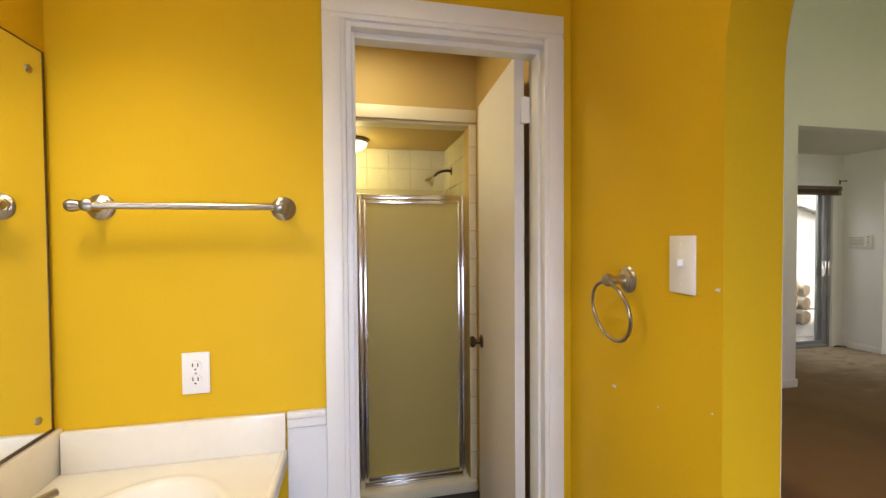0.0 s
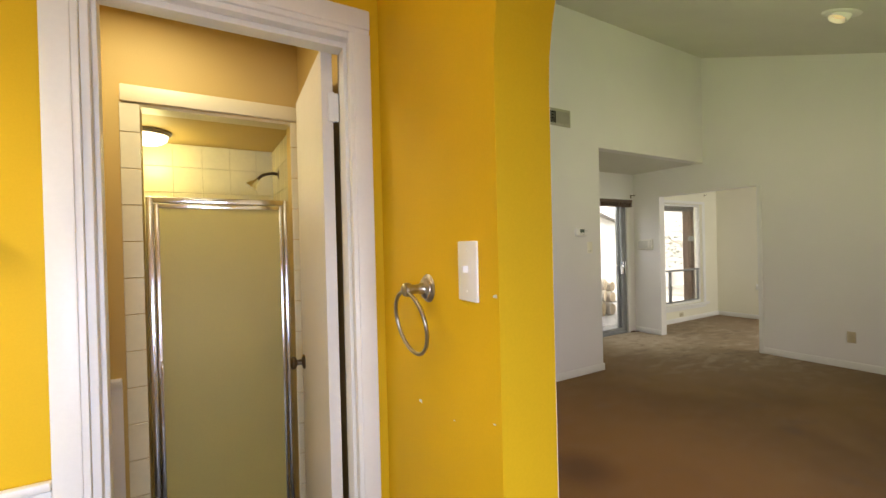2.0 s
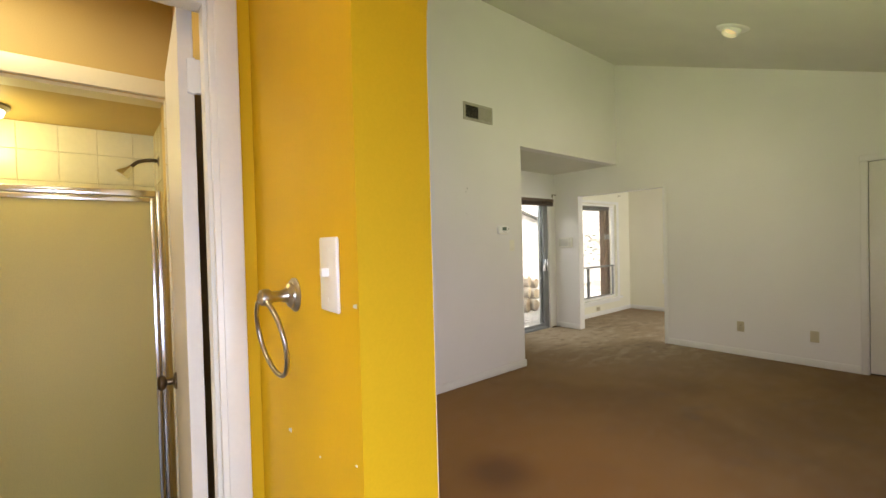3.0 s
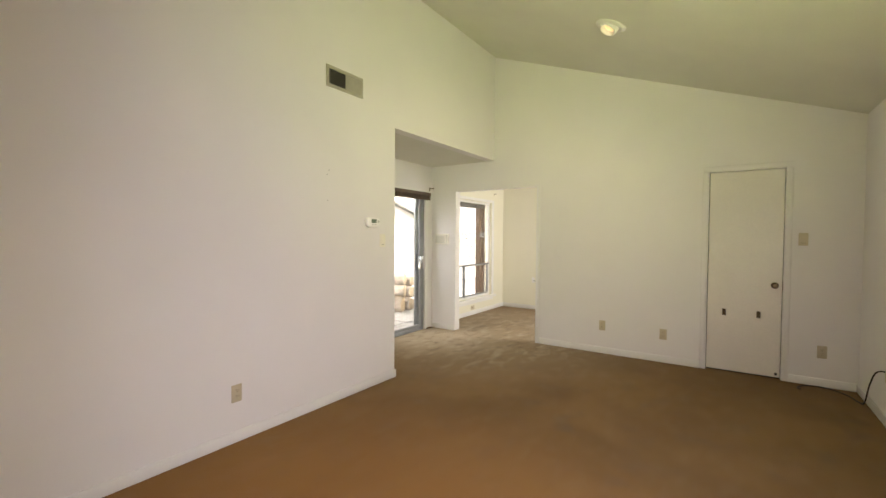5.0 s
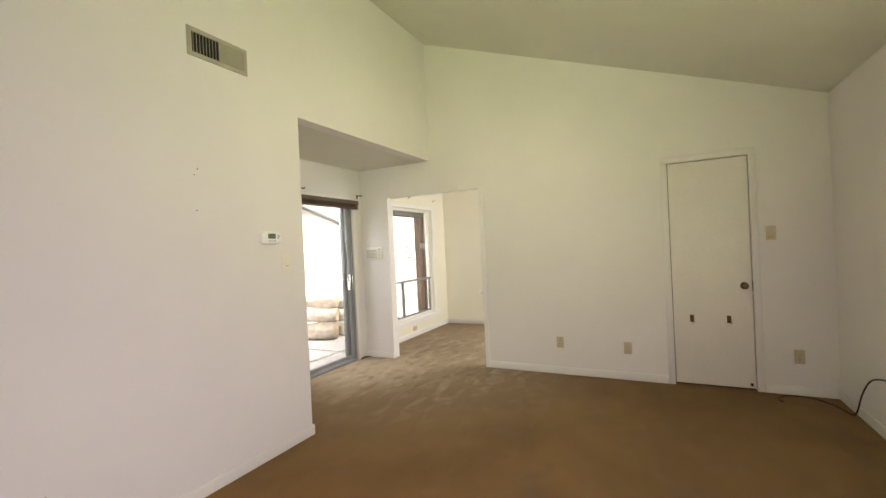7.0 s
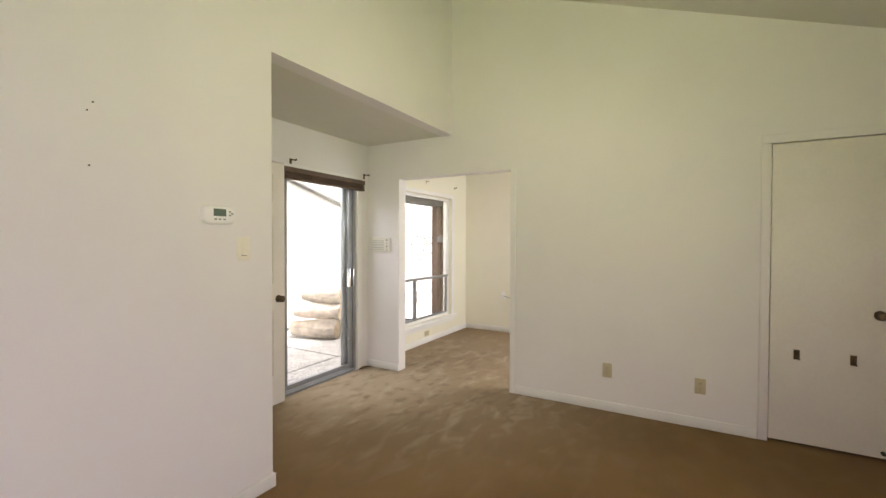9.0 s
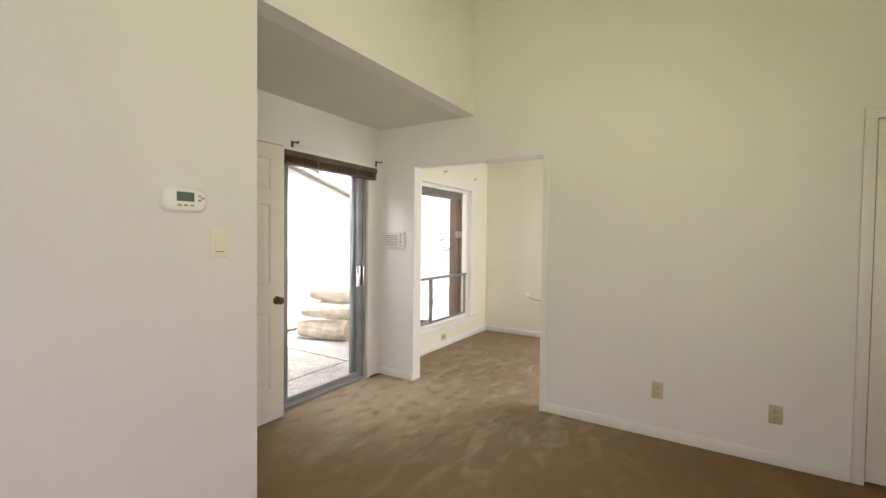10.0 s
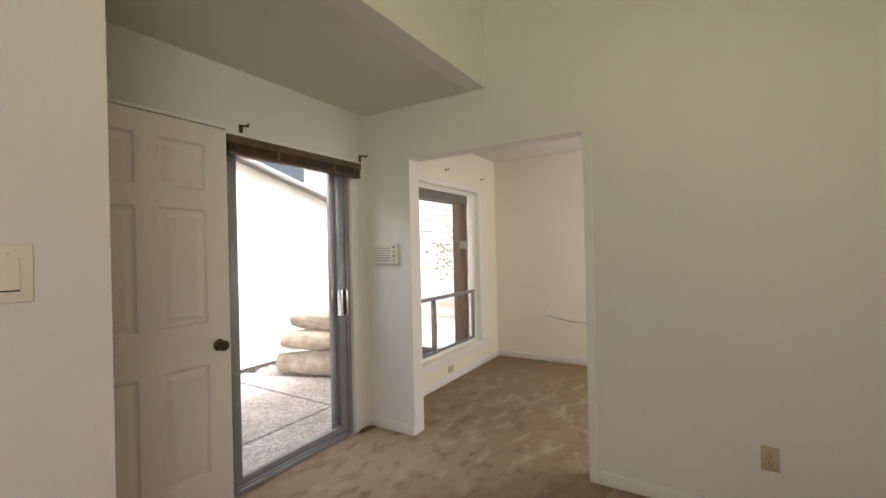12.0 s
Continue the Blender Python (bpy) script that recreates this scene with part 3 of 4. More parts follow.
slider = thing("sliding_door", (5.13, OUT + 0.02, 0), "grey aluminium sliding glass patio door", "sliding door", kind="structure")
frame_bars("outer_frame", slider, [(5.132, OUT + 0.01, 0.002, 5.172, OUT + 0.11, 1.988), (6.092, OUT + 0.01, 0.002, 6.128, OUT + 0.11, 1.988), (5.172, OUT + 0.01, 1.955, 6.092, OUT + 0.11, 1.988), (5.172, OUT - 0.005, 0.002, 6.092, OUT + 0.11, 0.028)])
frame_bars("track_rib", slider, [(5.172, OUT + 0.012, 0.028, 6.092, OUT + 0.018, 0.040), (5.172, OUT + 0.075, 0.028, 6.092, OUT + 0.081, 0.040)])
frame_bars("sash_stile", slider, [(5.176, OUT + 0.02, 0.042, 5.245, OUT + 0.052, 1.953), (6.028, OUT + 0.02, 0.042, 6.09, OUT + 0.052, 1.953)])
frame_bars("sash_rail", slider, [(5.245, OUT + 0.02, 1.92, 6.028, OUT + 0.052, 1.953), (5.245, OUT + 0.02, 0.042, 6.028, OUT + 0.052, 0.085)])
frame_bars("screen_stile", slider, [(5.985, OUT + 0.066, 0.042, 6.065, OUT + 0.09, 1.953)])
pane = part("pane", box(5.243, OUT + 0.034, 0.084, 6.03, OUT + 0.039, 1.922), GLASS, slider, "clear glass pane")
pane.visible_shadow = False
handle = part("handle", box(6.004, OUT - 0.024, 0.895, 6.022, OUT + 0.02, 1.09, 0.006), CHROME, slider, "chrome pull handle with a black grip", smooth=True)
part("handle_grip", box(6.022, OUT - 0.016, 0.90, 6.050, OUT + 0.02, 1.085, 0.006), BLACK, handle, smooth=True)
part("latch_lever", box(6.050, OUT - 0.026, 0.90, 6.070, OUT + 0.02, 1.085, 0.006), CHROME, slider, smooth=True)
for z in (0.12, 0.35):
    part("roller_screw", lathe([(0, 0), (0.007, 0), (0.005, 0.004), (0, 0.004)], pose(6.03, OUT + 0.02, z) @ pose(0, 0, 0, 90, 0, 0), 10), CHROME, slider)
solid("trim_slider", box(6.132, OUT - 0.014, 0, 6.20, OUT, 1.99, 0.004), TRIM, "white trim beside the sliding door", "trim")
solid("trim_slider_head", box(5.10, OUT - 0.012, 1.992, 6.20, OUT, 2.05, 0.004), TRIM, "white trim over the sliding door", "trim")

blind = thing("window_blind", (5.66, OUT - 0.05, 1.93), "dark brown wooden blind drawn up over the sliding door", "blind")
part("headrail", box(5.14, OUT - 0.075, 1.965, 6.185, OUT - 0.016, 2.012, 0.004), BLIND, blind)
for i in range(7):
    part("slat", box(5.15, OUT - 0.072 + 0.001 * (i % 2), 1.925 + i * 0.0055, 6.178, OUT - 0.022, 1.9285 + i * 0.0055, 0.001, segments=1), BLIND, blind)
part("bottom_rail", box(5.148, OUT - 0.073, 1.903, 6.18, OUT - 0.020, 1.922, 0.004), BLIND, blind)
for x in (5.45, 5.9, 6.10):
    part("ladder_tape", box(x, OUT - 0.0775, 1.904, x + 0.02, OUT - 0.0755, 2.007), BLIND, blind)

for x in (5.265, 6.25):
    rb = thing("curtain_bracket", (x, OUT, 2.05), "small dark metal curtain bracket over the patio door", "bracket", "patio door brackets")
    part("plate", box(x - 0.012, OUT - 0.004, 2.045, x + 0.012, OUT, 2.10, 0.001), BRONZE, rb)
    part("arm", tube(smooth_line([(x, OUT, 2.088), (x, OUT - 0.04, 2.086), (x, OUT - 0.068, 2.078), (x, OUT - 0.075, 2.092)]), 0.006, 8), BRONZE, rb, smooth=True)
# ledge added so that a shadow line falls above the folded door
solid("shadow_ledge", box(4.36, OUT - 0.10, 2.024, 5.125, OUT, 2.040, 0.003), WHITE, "thin white ledge added for the shadow line above the folded door", "trim")

win = thing("window_1", (7.46, OUT, 0.285), "white-framed dining window with aluminium sashes", "window", kind="structure")
WX0, WX1, WZ0, WZ1 = 6.80, 8.24, 0.285, 2.005
part("window_sill", box(WX0 - 0.08, OUT - 0.05, WZ0 - 0.042, WX1 + 0.125, OUT + 0.03, WZ0 - 0.001, 0.006), TRIM, win, "white painted wooden sill", smooth=True)
part("apron", box(WX0 - 0.05, OUT - 0.014, WZ0 - 0.09, WX1 + 0.06, OUT, WZ0 - 0.037, 0.003), TRIM, win)
part("casing_side", box(WX1 + 0.002, OUT - 0.014, WZ0, WX1 + 0.075, OUT, WZ1 + 0.05, 0.004), TRIM, win)
part("casing_side", box(WX0 - 0.055, OUT - 0.014, WZ0, WX0 - 0.002, OUT, WZ1 + 0.05, 0.004), TRIM, win)
part("casing_head", box(WX0, OUT - 0.014, WZ1 + 0.002, WX1, OUT, WZ1 + 0.05, 0.004), TRIM, win)
frame_bars("window_frame", win, [(WX1 - 0.04, OUT + 0.04, WZ0, WX1 - 0.002, OUT + 0.10, WZ1 - 0.002), (WX0 + 0.002, OUT + 0.04, WZ0, WX0 + 0.04, OUT + 0.10, WZ1 - 0.002), (WX0 + 0.04, OUT + 0.04, WZ1 - 0.035, WX1 - 0.04, OUT + 0.10, WZ1 - 0.002), (WX0 + 0.04, OUT + 0.04, WZ0, WX1 - 0.04, OUT + 0.10, WZ0 + 0.035)], TRIM)
frame_bars("transom_bar", win, [(WX0 + 0.04, OUT + 0.035, 0.852, WX1 - 0.04, OUT + 0.085, 0.882)])
frame_bars("mullion", win, [(7.325, OUT + 0.035, WZ0 + 0.035, 7.355, OUT + 0.085, 0.852)])
frame_bars("sash_stile", win, [(WX1 - 0.068, OUT + 0.05, WZ0 + 0.035, WX1 - 0.041, OUT + 0.08, 0.852), (WX0 + 0.041, OUT + 0.05, WZ0 + 0.035, WX0 + 0.068, OUT + 0.08, 0.852)])
frame_bars("sash_rail", win, [(WX0 + 0.068, OUT + 0.05, WZ0 + 0.036, 7.325, OUT + 0.08, WZ0 + 0.06), (7.355, OUT + 0.05, WZ0 + 0.036, WX1 - 0.068, OUT + 0.08, WZ0 + 0.06)])
part("latch", box(7.322, OUT + 0.02, 0.56, 7.345, OUT + 0.036, 0.62, 0.003), GREYPLASTIC, win)
for a, b, c, d in ((WX0 + 0.039, WX1 - 0.039, 0.881, WZ1 - 0.034), (WX0 + 0.067, 7.326, WZ0 + 0.059, 0.853), (7.354, WX1 - 0.067, WZ0 + 0.059, 0.853)):
    p = part("pane", box(a, OUT + 0.062, c, b, OUT + 0.066, d), GLASS, win, "clear glass pane")
    p.visible_shadow = False
for x in (7.53, 8.33):
    hb = thing("curtain_bracket", (x, OUT, 2.17), "small bare curtain bracket screwed to the wall", "bracket", "curtain brackets")
    part("plate", box(x - 0.012, OUT - 0.004, 2.15, x + 0.012, OUT, 2.195, 0.001), BEIGE, hb)
    part("arm", tube([(x, OUT - 0.004, 2.175), (x + 0.004, OUT - 0.035, 2.177), (x + 0.005, OUT - 0.04, 2.19)], 0.004, 8), BRONZE, hb, smooth=True)

# bedroom window behind the walk
win2 = thing("window_2", (2.05, RIGHT - 0.1, 0.85), "white wooden bedroom window", "window", kind="structure")
frame_bars("window_frame", win2, [(1.152, RIGHT - 0.11, 0.852, 1.20, RIGHT - 0.07, 2.048), (2.90, RIGHT - 0.11, 0.852, 2.948, RIGHT - 0.07, 2.048), (1.20, RIGHT - 0.11, 2.0, 2.90, RIGHT - 0.07, 2.048), (1.20, RIGHT - 0.11, 0.852, 2.90, RIGHT - 0.07, 0.90)], TRIM)

# small bathroom window assumed for the added cool fill, also behind the walk
win3 = thing("assumed_window", (0.30, -0.70, 0.80), "unseen small window assumed behind the bathroom fill light", "window", kind="structure")
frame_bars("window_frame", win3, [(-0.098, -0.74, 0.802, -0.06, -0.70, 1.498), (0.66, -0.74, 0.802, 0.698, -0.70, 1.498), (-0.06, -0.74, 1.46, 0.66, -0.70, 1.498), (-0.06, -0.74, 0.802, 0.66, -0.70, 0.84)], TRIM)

# ---------------------------------------------------------------- wall plates: built facing -y round the origin, then copied


def outlet_thing(label, mat, group):
    ob = thing("wall_outlet", (0, 0, 0), label, "outlet", group)
    part("cover_plate", box(-0.0355, -0.006, -0.058, 0.0355, 0.0, 0.058, 0.003), mat, ob, smooth=True)
    for z in (-0.0195, 0.0195):
        soc = part("socket", lathe([(0, 0.0), (0.0165, 0.0), (0.0165, 0.0025), (0.015, 0.003), (0.0, 0.003)], pose(0, -0.0055, z) @ pose(0, 0, 0, 90, 0, 0), 20), mat, ob)
        for x in (-0.0065, 0.0065):
            part("slot", box(x - 0.0013, -0.0095, z - 0.001, x + 0.0013, -0.0083, z + 0.009), SLOT, soc)
        part("ground_hole", lathe([(0, 0), (0.0026, 0), (0.0026, 0.001), (0, 0.001)], pose(0, -0.0085, z - 0.008) @ pose(0, 0, 0, 90, 0, 0), 10), SLOT, soc)
    part("screw", lathe([(0, 0), (0.003, 0), (0.002, 0.0015), (0, 0.0015)], pose(0, -0.006, 0) @ pose(0, 0, 0, 90, 0, 0), 10), NICKEL, ob)
    return ob


def switch_thing(label, mat, group, rocker, width=0.071, height=0.118):
    ob = thing("light_switch", (0, 0, 0), label, "light switch", group)
    part("cover_plate", box(-width / 2, -0.006, -height / 2, width / 2, 0.0, height / 2, 0.003), mat, ob, smooth=True)
    if rocker:
        bm = box(-0.0165, -0.012, -0.033, 0.0165, -0.005, 0.033, 0.0015)
        for v in bm.verts:
            if v.co.z > 0.02 and v.co.y < -0.008:
                v.co.y += 0.004
        part("rocker", bm, mat, ob)
        part("rocker_gap", box(-0.0165, -0.0068, -0.0365, 0.0165, -0.0055, -0.0335), SLOT, ob)
    else:
        bm = box(-0.005, -0.018, -0.003, 0.005, -0.005, 0.011, 0.0015)
        part("toggle", bm, mat, ob)
    for z in (-0.042, 0.042):
        part("screw", lathe([(0, 0), (0.003, 0), (0.002, 0.0015), (0, 0.0015)], pose(0, -0.006, z) @ pose(0, 0, 0, 90, 0, 0), 10), mat, ob)
    return ob


white_outlet = at_place(outlet_thing("white duplex outlet on the yellow wall", PLASTIC, ""), pose(-0.197, BACK, 1.022))
beige = at_place(outlet_thing("beige duplex outlet low on the white wall", BEIGE, "bedroom outlets"), pose(2.647, LEFT, 0.325))
for y, z in ((1.85, 0.33), (1.203, 0.31), (-0.112, 0.322)):
    copy_thing(beige, pose(FAR, y, z, 0, 0, -90))
copy_thing(beige, pose(7.552, OUT, 0.125, 0, 90, 0))
copy_thing(beige, pose(5.40, RIGHT, 0.39, 0, 0, 180))
at_place(switch_thing("white toggle switch on the yellow wall", PLASTIC, "", False, 0.076, 0.122), pose(ring_wall_at(0.941), 0.941, 1.333, 0, 0, -94))
at_place(switch_thing("cream rocker switch below the thermostat", CREAMPLASTIC, "", True, 0.076, 0.120), pose(4.066, LEFT, 1.330))
at_place(switch_thing("beige rocker switch beside the closet door", BEIGE, "", True), pose(FAR, 0.045, 1.367, 0, 0, -90))
jack = at_place(switch_thing("white phone jack on the dining wall", PLASTIC, "", False, 0.058, 0.10), pose(END, 3.70, 0.555, 0, 0, -90))
jack.name = "phone_jack"

thermostat = thing("thermostat", (3.93, LEFT, 1.497), "white digital thermostat with a small grey display", "thermostat")
bm = bmesh.new()
TX, TZ = 3.9225, 1.496
rings = []
for grow, depth in ((0.0, 0.0), (0.0, 0.022), (-0.003, 0.029), (-0.008, 0.033), (-0.020, 0.035)):
    row = []
    for i in range(48):
        a = 2 * math.pi * i / 48
        c, d = math.cos(a), math.sin(a)
        row.append(bm.verts.new((TX + (0.081 + grow) * math.copysign(abs(c) ** 0.42, c), LEFT - depth, TZ + (0.046 + grow) * math.copysign(abs(d) ** 0.62, d))))
    rings.append(row)
for p, q in zip(rings, rings[1:]):
    for i in range(48):
        bm.faces.new((p[i], p[(i + 1) % 48], q[(i + 1) % 48], q[i]))
bm.faces.new(rings[0])
bm.faces.new(rings[-1])
part("case", bm, PLASTIC, thermostat, smooth=True)
part("display", box(3.886, LEFT - 0.0365, 1.489, 3.950, LEFT - 0.0345, 1.524, 0.001), LCD, thermostat, "dark green-grey liquid crystal display")
for x, z in ((3.970, 1.512), (3.982, 1.504), (3.970, 1.495), (3.896, 1.474), (3.918, 1.474), (3.941, 1.474)):
    part("button", box(x - 0.006, LEFT - 0.038, z - 0.0035, x + 0.006, LEFT - 0.034, z + 0.0035, 0.001), GREYPLASTIC, thermostat)

vent = thing("air_vent", (3.625, LEFT, 2.667), "white metal return air vent with dark vertical louvres", "air vent")
VX0, VX1, VZ0, VZ1 = 3.403, 3.806, 2.568, 2.74
# no duct behind: a dark sheet gives the shade between louvres
part("backing", box(VX0 + 0.02, LEFT - 0.002, VZ0 + 0.02, VX1 - 0.02, LEFT - 0.0005, VZ1 - 0.02), DARK, vent, "dark sheet painted for the shade inside the duct")
for b in ((VX0, VZ0, VX0 + 0.028, VZ1), (VX1 - 0.028, VZ0, VX1, VZ1), (VX0 + 0.028, VZ1 - 0.026, VX1 - 0.028, VZ1), (VX0 + 0.028, VZ0, VX1 - 0.028, VZ0 + 0.026)):
    part("frame", box(b[0], LEFT - 0.010, b[1], b[2], LEFT, b[3], 0.002), VENTMETAL, vent, "dull off-white metal frame")
for i in range(17):
    x = VX0 + 0.042 + i * 0.0204
    bm = box(x - 0.0008, LEFT - 0.014, VZ0 + 0.027, x + 0.0008, LEFT - 0.003, VZ1 - 0.027)
    for v in bm.verts:
        v.co.x += (v.co.y - (LEFT - 0.003)) * (0.9 if i < 8 else -0.9)
    part("louvre", bm, VENTMETAL, vent)
for x in (VX0 + 0.013, VX1 - 0.013):
    part("screw", lathe([(0, 0), (0.005, 0), (0.003, 0.003), (0, 0.003)], pose(x, LEFT - 0.010, 2.654) @ pose(0, 0, 0, 90, 0, 0), 10), NICKEL, vent)

intercom = thing("intercom", (FAR, 4.163, 1.335), "beige wall intercom with a slotted speaker and buttons", "intercom")
part("case", box(FAR - 0.024, 4.030, 1.258, FAR, 4.268, 1.412, 0.005), BONE, intercom, smooth=True)
for i in range(6):
    part("speaker_slot", box(FAR - 0.0265, 4.103, 1.283 + i * 0.018, FAR - 0.022, 4.256, 1.290 + i * 0.018), GREYPLASTIC, intercom)
for i in range(4):
    part("button", lathe([(0, 0), (0.008, 0), (0.007, 0.005), (0, 0.005)], pose(FAR - 0.024, 4.065, 1.285 + i * 0.033) @ pose(0, 0, 0, 0, -90, 0), 14), SLOT if i % 2 else GREYPLASTIC, intercom)

# eyeball lamp in the sloping ceiling
LX, LY = 4.86, 1.475
tilt = math.degrees(math.atan(SLOPE))
place = pose(LX, LY, ceiling_at(LY)) @ pose(0, 0, 0, 180 + tilt, 0, 0)
eye_lamp = thing("ceiling_lamp", (LX, LY, ceiling_at(LY)), "lit recessed eyeball lamp with a white trim ring", "ceiling lamp")
part("trim_ring", lathe([(0.070, 0.0), (0.125, 0.0), (0.125, 0.005), (0.114, 0.012), (0.080, 0.016), (0.070, 0.012), (0.070, 0.0)], place, 40), TRIM, eye_lamp, smooth=True)
aim = place @ pose(0, 0, -0.016, 6, -17, 0)
part("eyeball", lathe([(0.068, -0.01), (0.076, 0.014), (0.075, 0.042), (0.068, 0.066), (0.062, 0.070), (0.057, 0.066), (0.050, 0.030)], aim, 36), TRIM, eye_lamp, smooth=True)
part("bulb", lathe([(0.050, 0.030), (0.044, 0.040), (0.028, 0.050), (0.0, 0.053)], aim, 30), BULBGLOW, eye_lamp, "glowing reflector bulb", smooth=True)

# cables
cable = thing("cable", (6.0, -0.3, 0.0), "loose black cable lying along the carpet edge", "cable")
part("cord", tube(smooth_line([(5.44, RIGHT + 0.012, 0.40), (5.55, RIGHT + 0.022, 0.385), (5.68, RIGHT + 0.03, 0.33), (5.80, RIGHT + 0.035, 0.20), (5.90, RIGHT + 0.04, 0.03), (5.97, RIGHT + 0.06, 0.008), (6.12, RIGHT + 0.10, 0.007), (6.24, -0.17, 0.007), (6.27, -0.06, 0.007), (6.22, 0.03, 0.007), (6.13, 0.075, 0.007), (6.07, 0.06, 0.012)]), 0.0055, 8), BLACK, cable, smooth=True)
box_ = part("cable_box", box(5.335, RIGHT + 0.006, 0.345, 5.385, RIGHT + 0.04, 0.435, 0.004), BEIGE, cable, "beige plastic cable connector box")
cord2 = thing("telephone_cable", (END - 0.02, 3.4, 0.5), "thin grey phone cord hanging from the wall jack", "cord")
part("cord", tube(smooth_line([(END - 0.008, 3.70, 0.555), (END - 0.03, 3.66, 0.545), (END - 0.03, 3.5, 0.51), (END - 0.03, 3.3, 0.49), (END - 0.03, 3.0, 0.49), (END - 0.02, 2.7, 0.50)]), 0.005, 8), GREYPLASTIC, cord2, smooth=True)
for i, (x, z) in enumerate(((3.408, 1.865), (3.427, 1.90), (3.413, 1.656))):
    nail = thing("nail", (x, LEFT, z), "small dark nail sticking out of the white wall", "nail", "nails in the wall")
    part("shank", tube([(x, LEFT, z), (x, LEFT - 0.008, z + 0.001)], 0.0018, 6), SLOT, nail)
    part("head", lathe([(0, 0), (0.0035, 0), (0.0035, 0.001), (0, 0.001)], pose(x, LEFT - 0.008, z) @ pose(0, 0, 0, 90, 0, 0), 8), SLOT, nail)

# ---------------------------------------------------------------- bathroom
bar = thing("towel_bar", (-0.2, BACK, 1.48), "brushed nickel towel bar with round ends on the yellow wall", "towel bar")
part("bar", tube([(-0.452, BACK - 0.062, 1.481), (0.046, BACK - 0.062, 1.481)], 0.0095, 16), NICKEL, bar, smooth=True)
ROSE = [(0, 0), (0.034, 0), (0.034, 0.004), (0.030, 0.008), (0.026, 0.010), (0.025, 0.014), (0.015, 0.020), (0.011, 0.032), (0.011, 0.048), (0.015, 0.054), (0.017, 0.062), (0.015, 0.071), (0.008, 0.076), (0, 0.077)]
for x in (-0.418, 0.040):
    part("post", lathe(ROSE, pose(x, BACK, 1.481) @ pose(0, 0, 0, 90, 0, 0), 32), NICKEL, bar, "turned round bar post", smooth=True)
part("finial", lathe([(0, 0), (0.012, 0.001), (0.013, 0.008), (0.016, 0.014), (0.016, 0.026), (0.010, 0.034), (0, 0.036)], pose(-0.432, BACK - 0.062, 1.481) @ pose(0, 0, 0, 0, -90, 0), 24), NICKEL, bar, smooth=True)

RX = ring_wall_at(1.139)
ring = thing("towel_ring", (RX, 1.139, 1.28), "brushed nickel towel ring on the yellow wall", "towel ring")
part("post", lathe([(r, h * 0.95) for r, h in ROSE], pose(RX, 1.139, 1.283) @ pose(0, 0, 0, 0, -90, 0), 32), NICKEL, ring, "turned round ring post", smooth=True)
RR = 0.078
part("ring", tube([(RX - 0.062 + 0.013 * (1 - math.cos(a)), 1.139 + 0.006 + RR * math.sin(a), 1.278 - 0.97 * RR * (1 - math.cos(a))) for a in [2 * math.pi * i / 48 for i in range(48)]], 0.0048, 10, closed=True), NICKEL, ring, "round hanging ring", smooth=True)

mirror = thing("mirror", (MIR, 0.6, 0.903), "frameless wall mirror with a dark worn edge", "mirror")
part("glass", box(MIR + 0.002, -0.35, 0.908, MIR + 0.008, 1.452, 1.868), MIRROR, mirror, "silvered mirror glass")
for b in ((MIR + 0.0015, 1.452, 0.908, MIR + 0.009, 1.459, 1.871), (MIR + 0.0015, -0.35, 0.902, MIR + 0.011, 1.459, 0.908), (MIR + 0.0015, -0.35, 1.868, MIR + 0.0088, 1.452, 1.871)):
    part("edge_channel", box(*b), BRONZE, mirror, "dark tarnished mirror edge")
for z in (1.81, 0.948):
    part("clip", lathe([(0, 0), (0.010, 0), (0.010, 0.002), (0.006, 0.005), (0, 0.005)], pose(MIR + 0.008, 1.405, z) @ pose(0, 0, 0, 0, 90, 0), 16), NICKEL, mirror, "round mirror screw cap", smooth=True)

TOP = 0.782
vanity = thing("vanity_cabinet", (-0.27, 0.7, 0), "pale painted vanity cabinet below the basin", "vanity")
part("body", box(MIR + 0.002, 0.0, 0.0, -0.01, BACK - 0.004, 0.60, 0.003), VANITY, vanity)
for y in (0.02, 0.50, 0.98):
    d = part("door", box(-0.01, y, 0.10, 0.008, y + 0.455, 0.58, 0.004), VANITY, vanity)
    part("handle", tube([(0.008, y + 0.4, 0.5), (0.03, y + 0.4, 0.49), (0.03, y + 0.4, 0.42), (0.008, y + 0.4, 0.41)], 0.005, 8), NICKEL, d, smooth=True)
counter = thing("vanity_counter", (-0.27, 0.7, 0.62), "cream cultured marble counter with a moulded basin and splashbacks", "counter")


def counter_top():
    """The slab with an oval basin sunk into it, as one grid that dips inside the oval."""
    bm = bmesh.new()
    cx, cy, rx, ry = -0.228, 1.095, 0.185, 0.262
    nx, ny = 60, 150
    x0, x1, y0, y1 = MIR + 0.002, 0.038, 0.0, BACK - 0.003
    grid = []
    for j in range(ny + 1):
        row = []
        for i in range(nx + 1):
            x, y = x0 + (x1 - x0) * i / nx, y0 + (y1 - y0) * j / ny
            d = math.hypot((x - cx) / rx, (y - cy) / ry)
            z = TOP
            if d < 1.0:
                z = TOP - 0.13 * (1 - d ** 3.2) - 0.004
            elif d < 1.12:
                z = TOP + 0.004 * math.sin(math.pi * (d - 1.0) / 0.12)
            row.append(bm.verts.new((x, y, z)))
        grid.append(row)
    for j in range(ny):
        for i in range(nx):
            bm.faces.new((grid[j][i], grid[j][i + 1], grid[j + 1][i + 1], grid[j + 1][i]))
    return bm


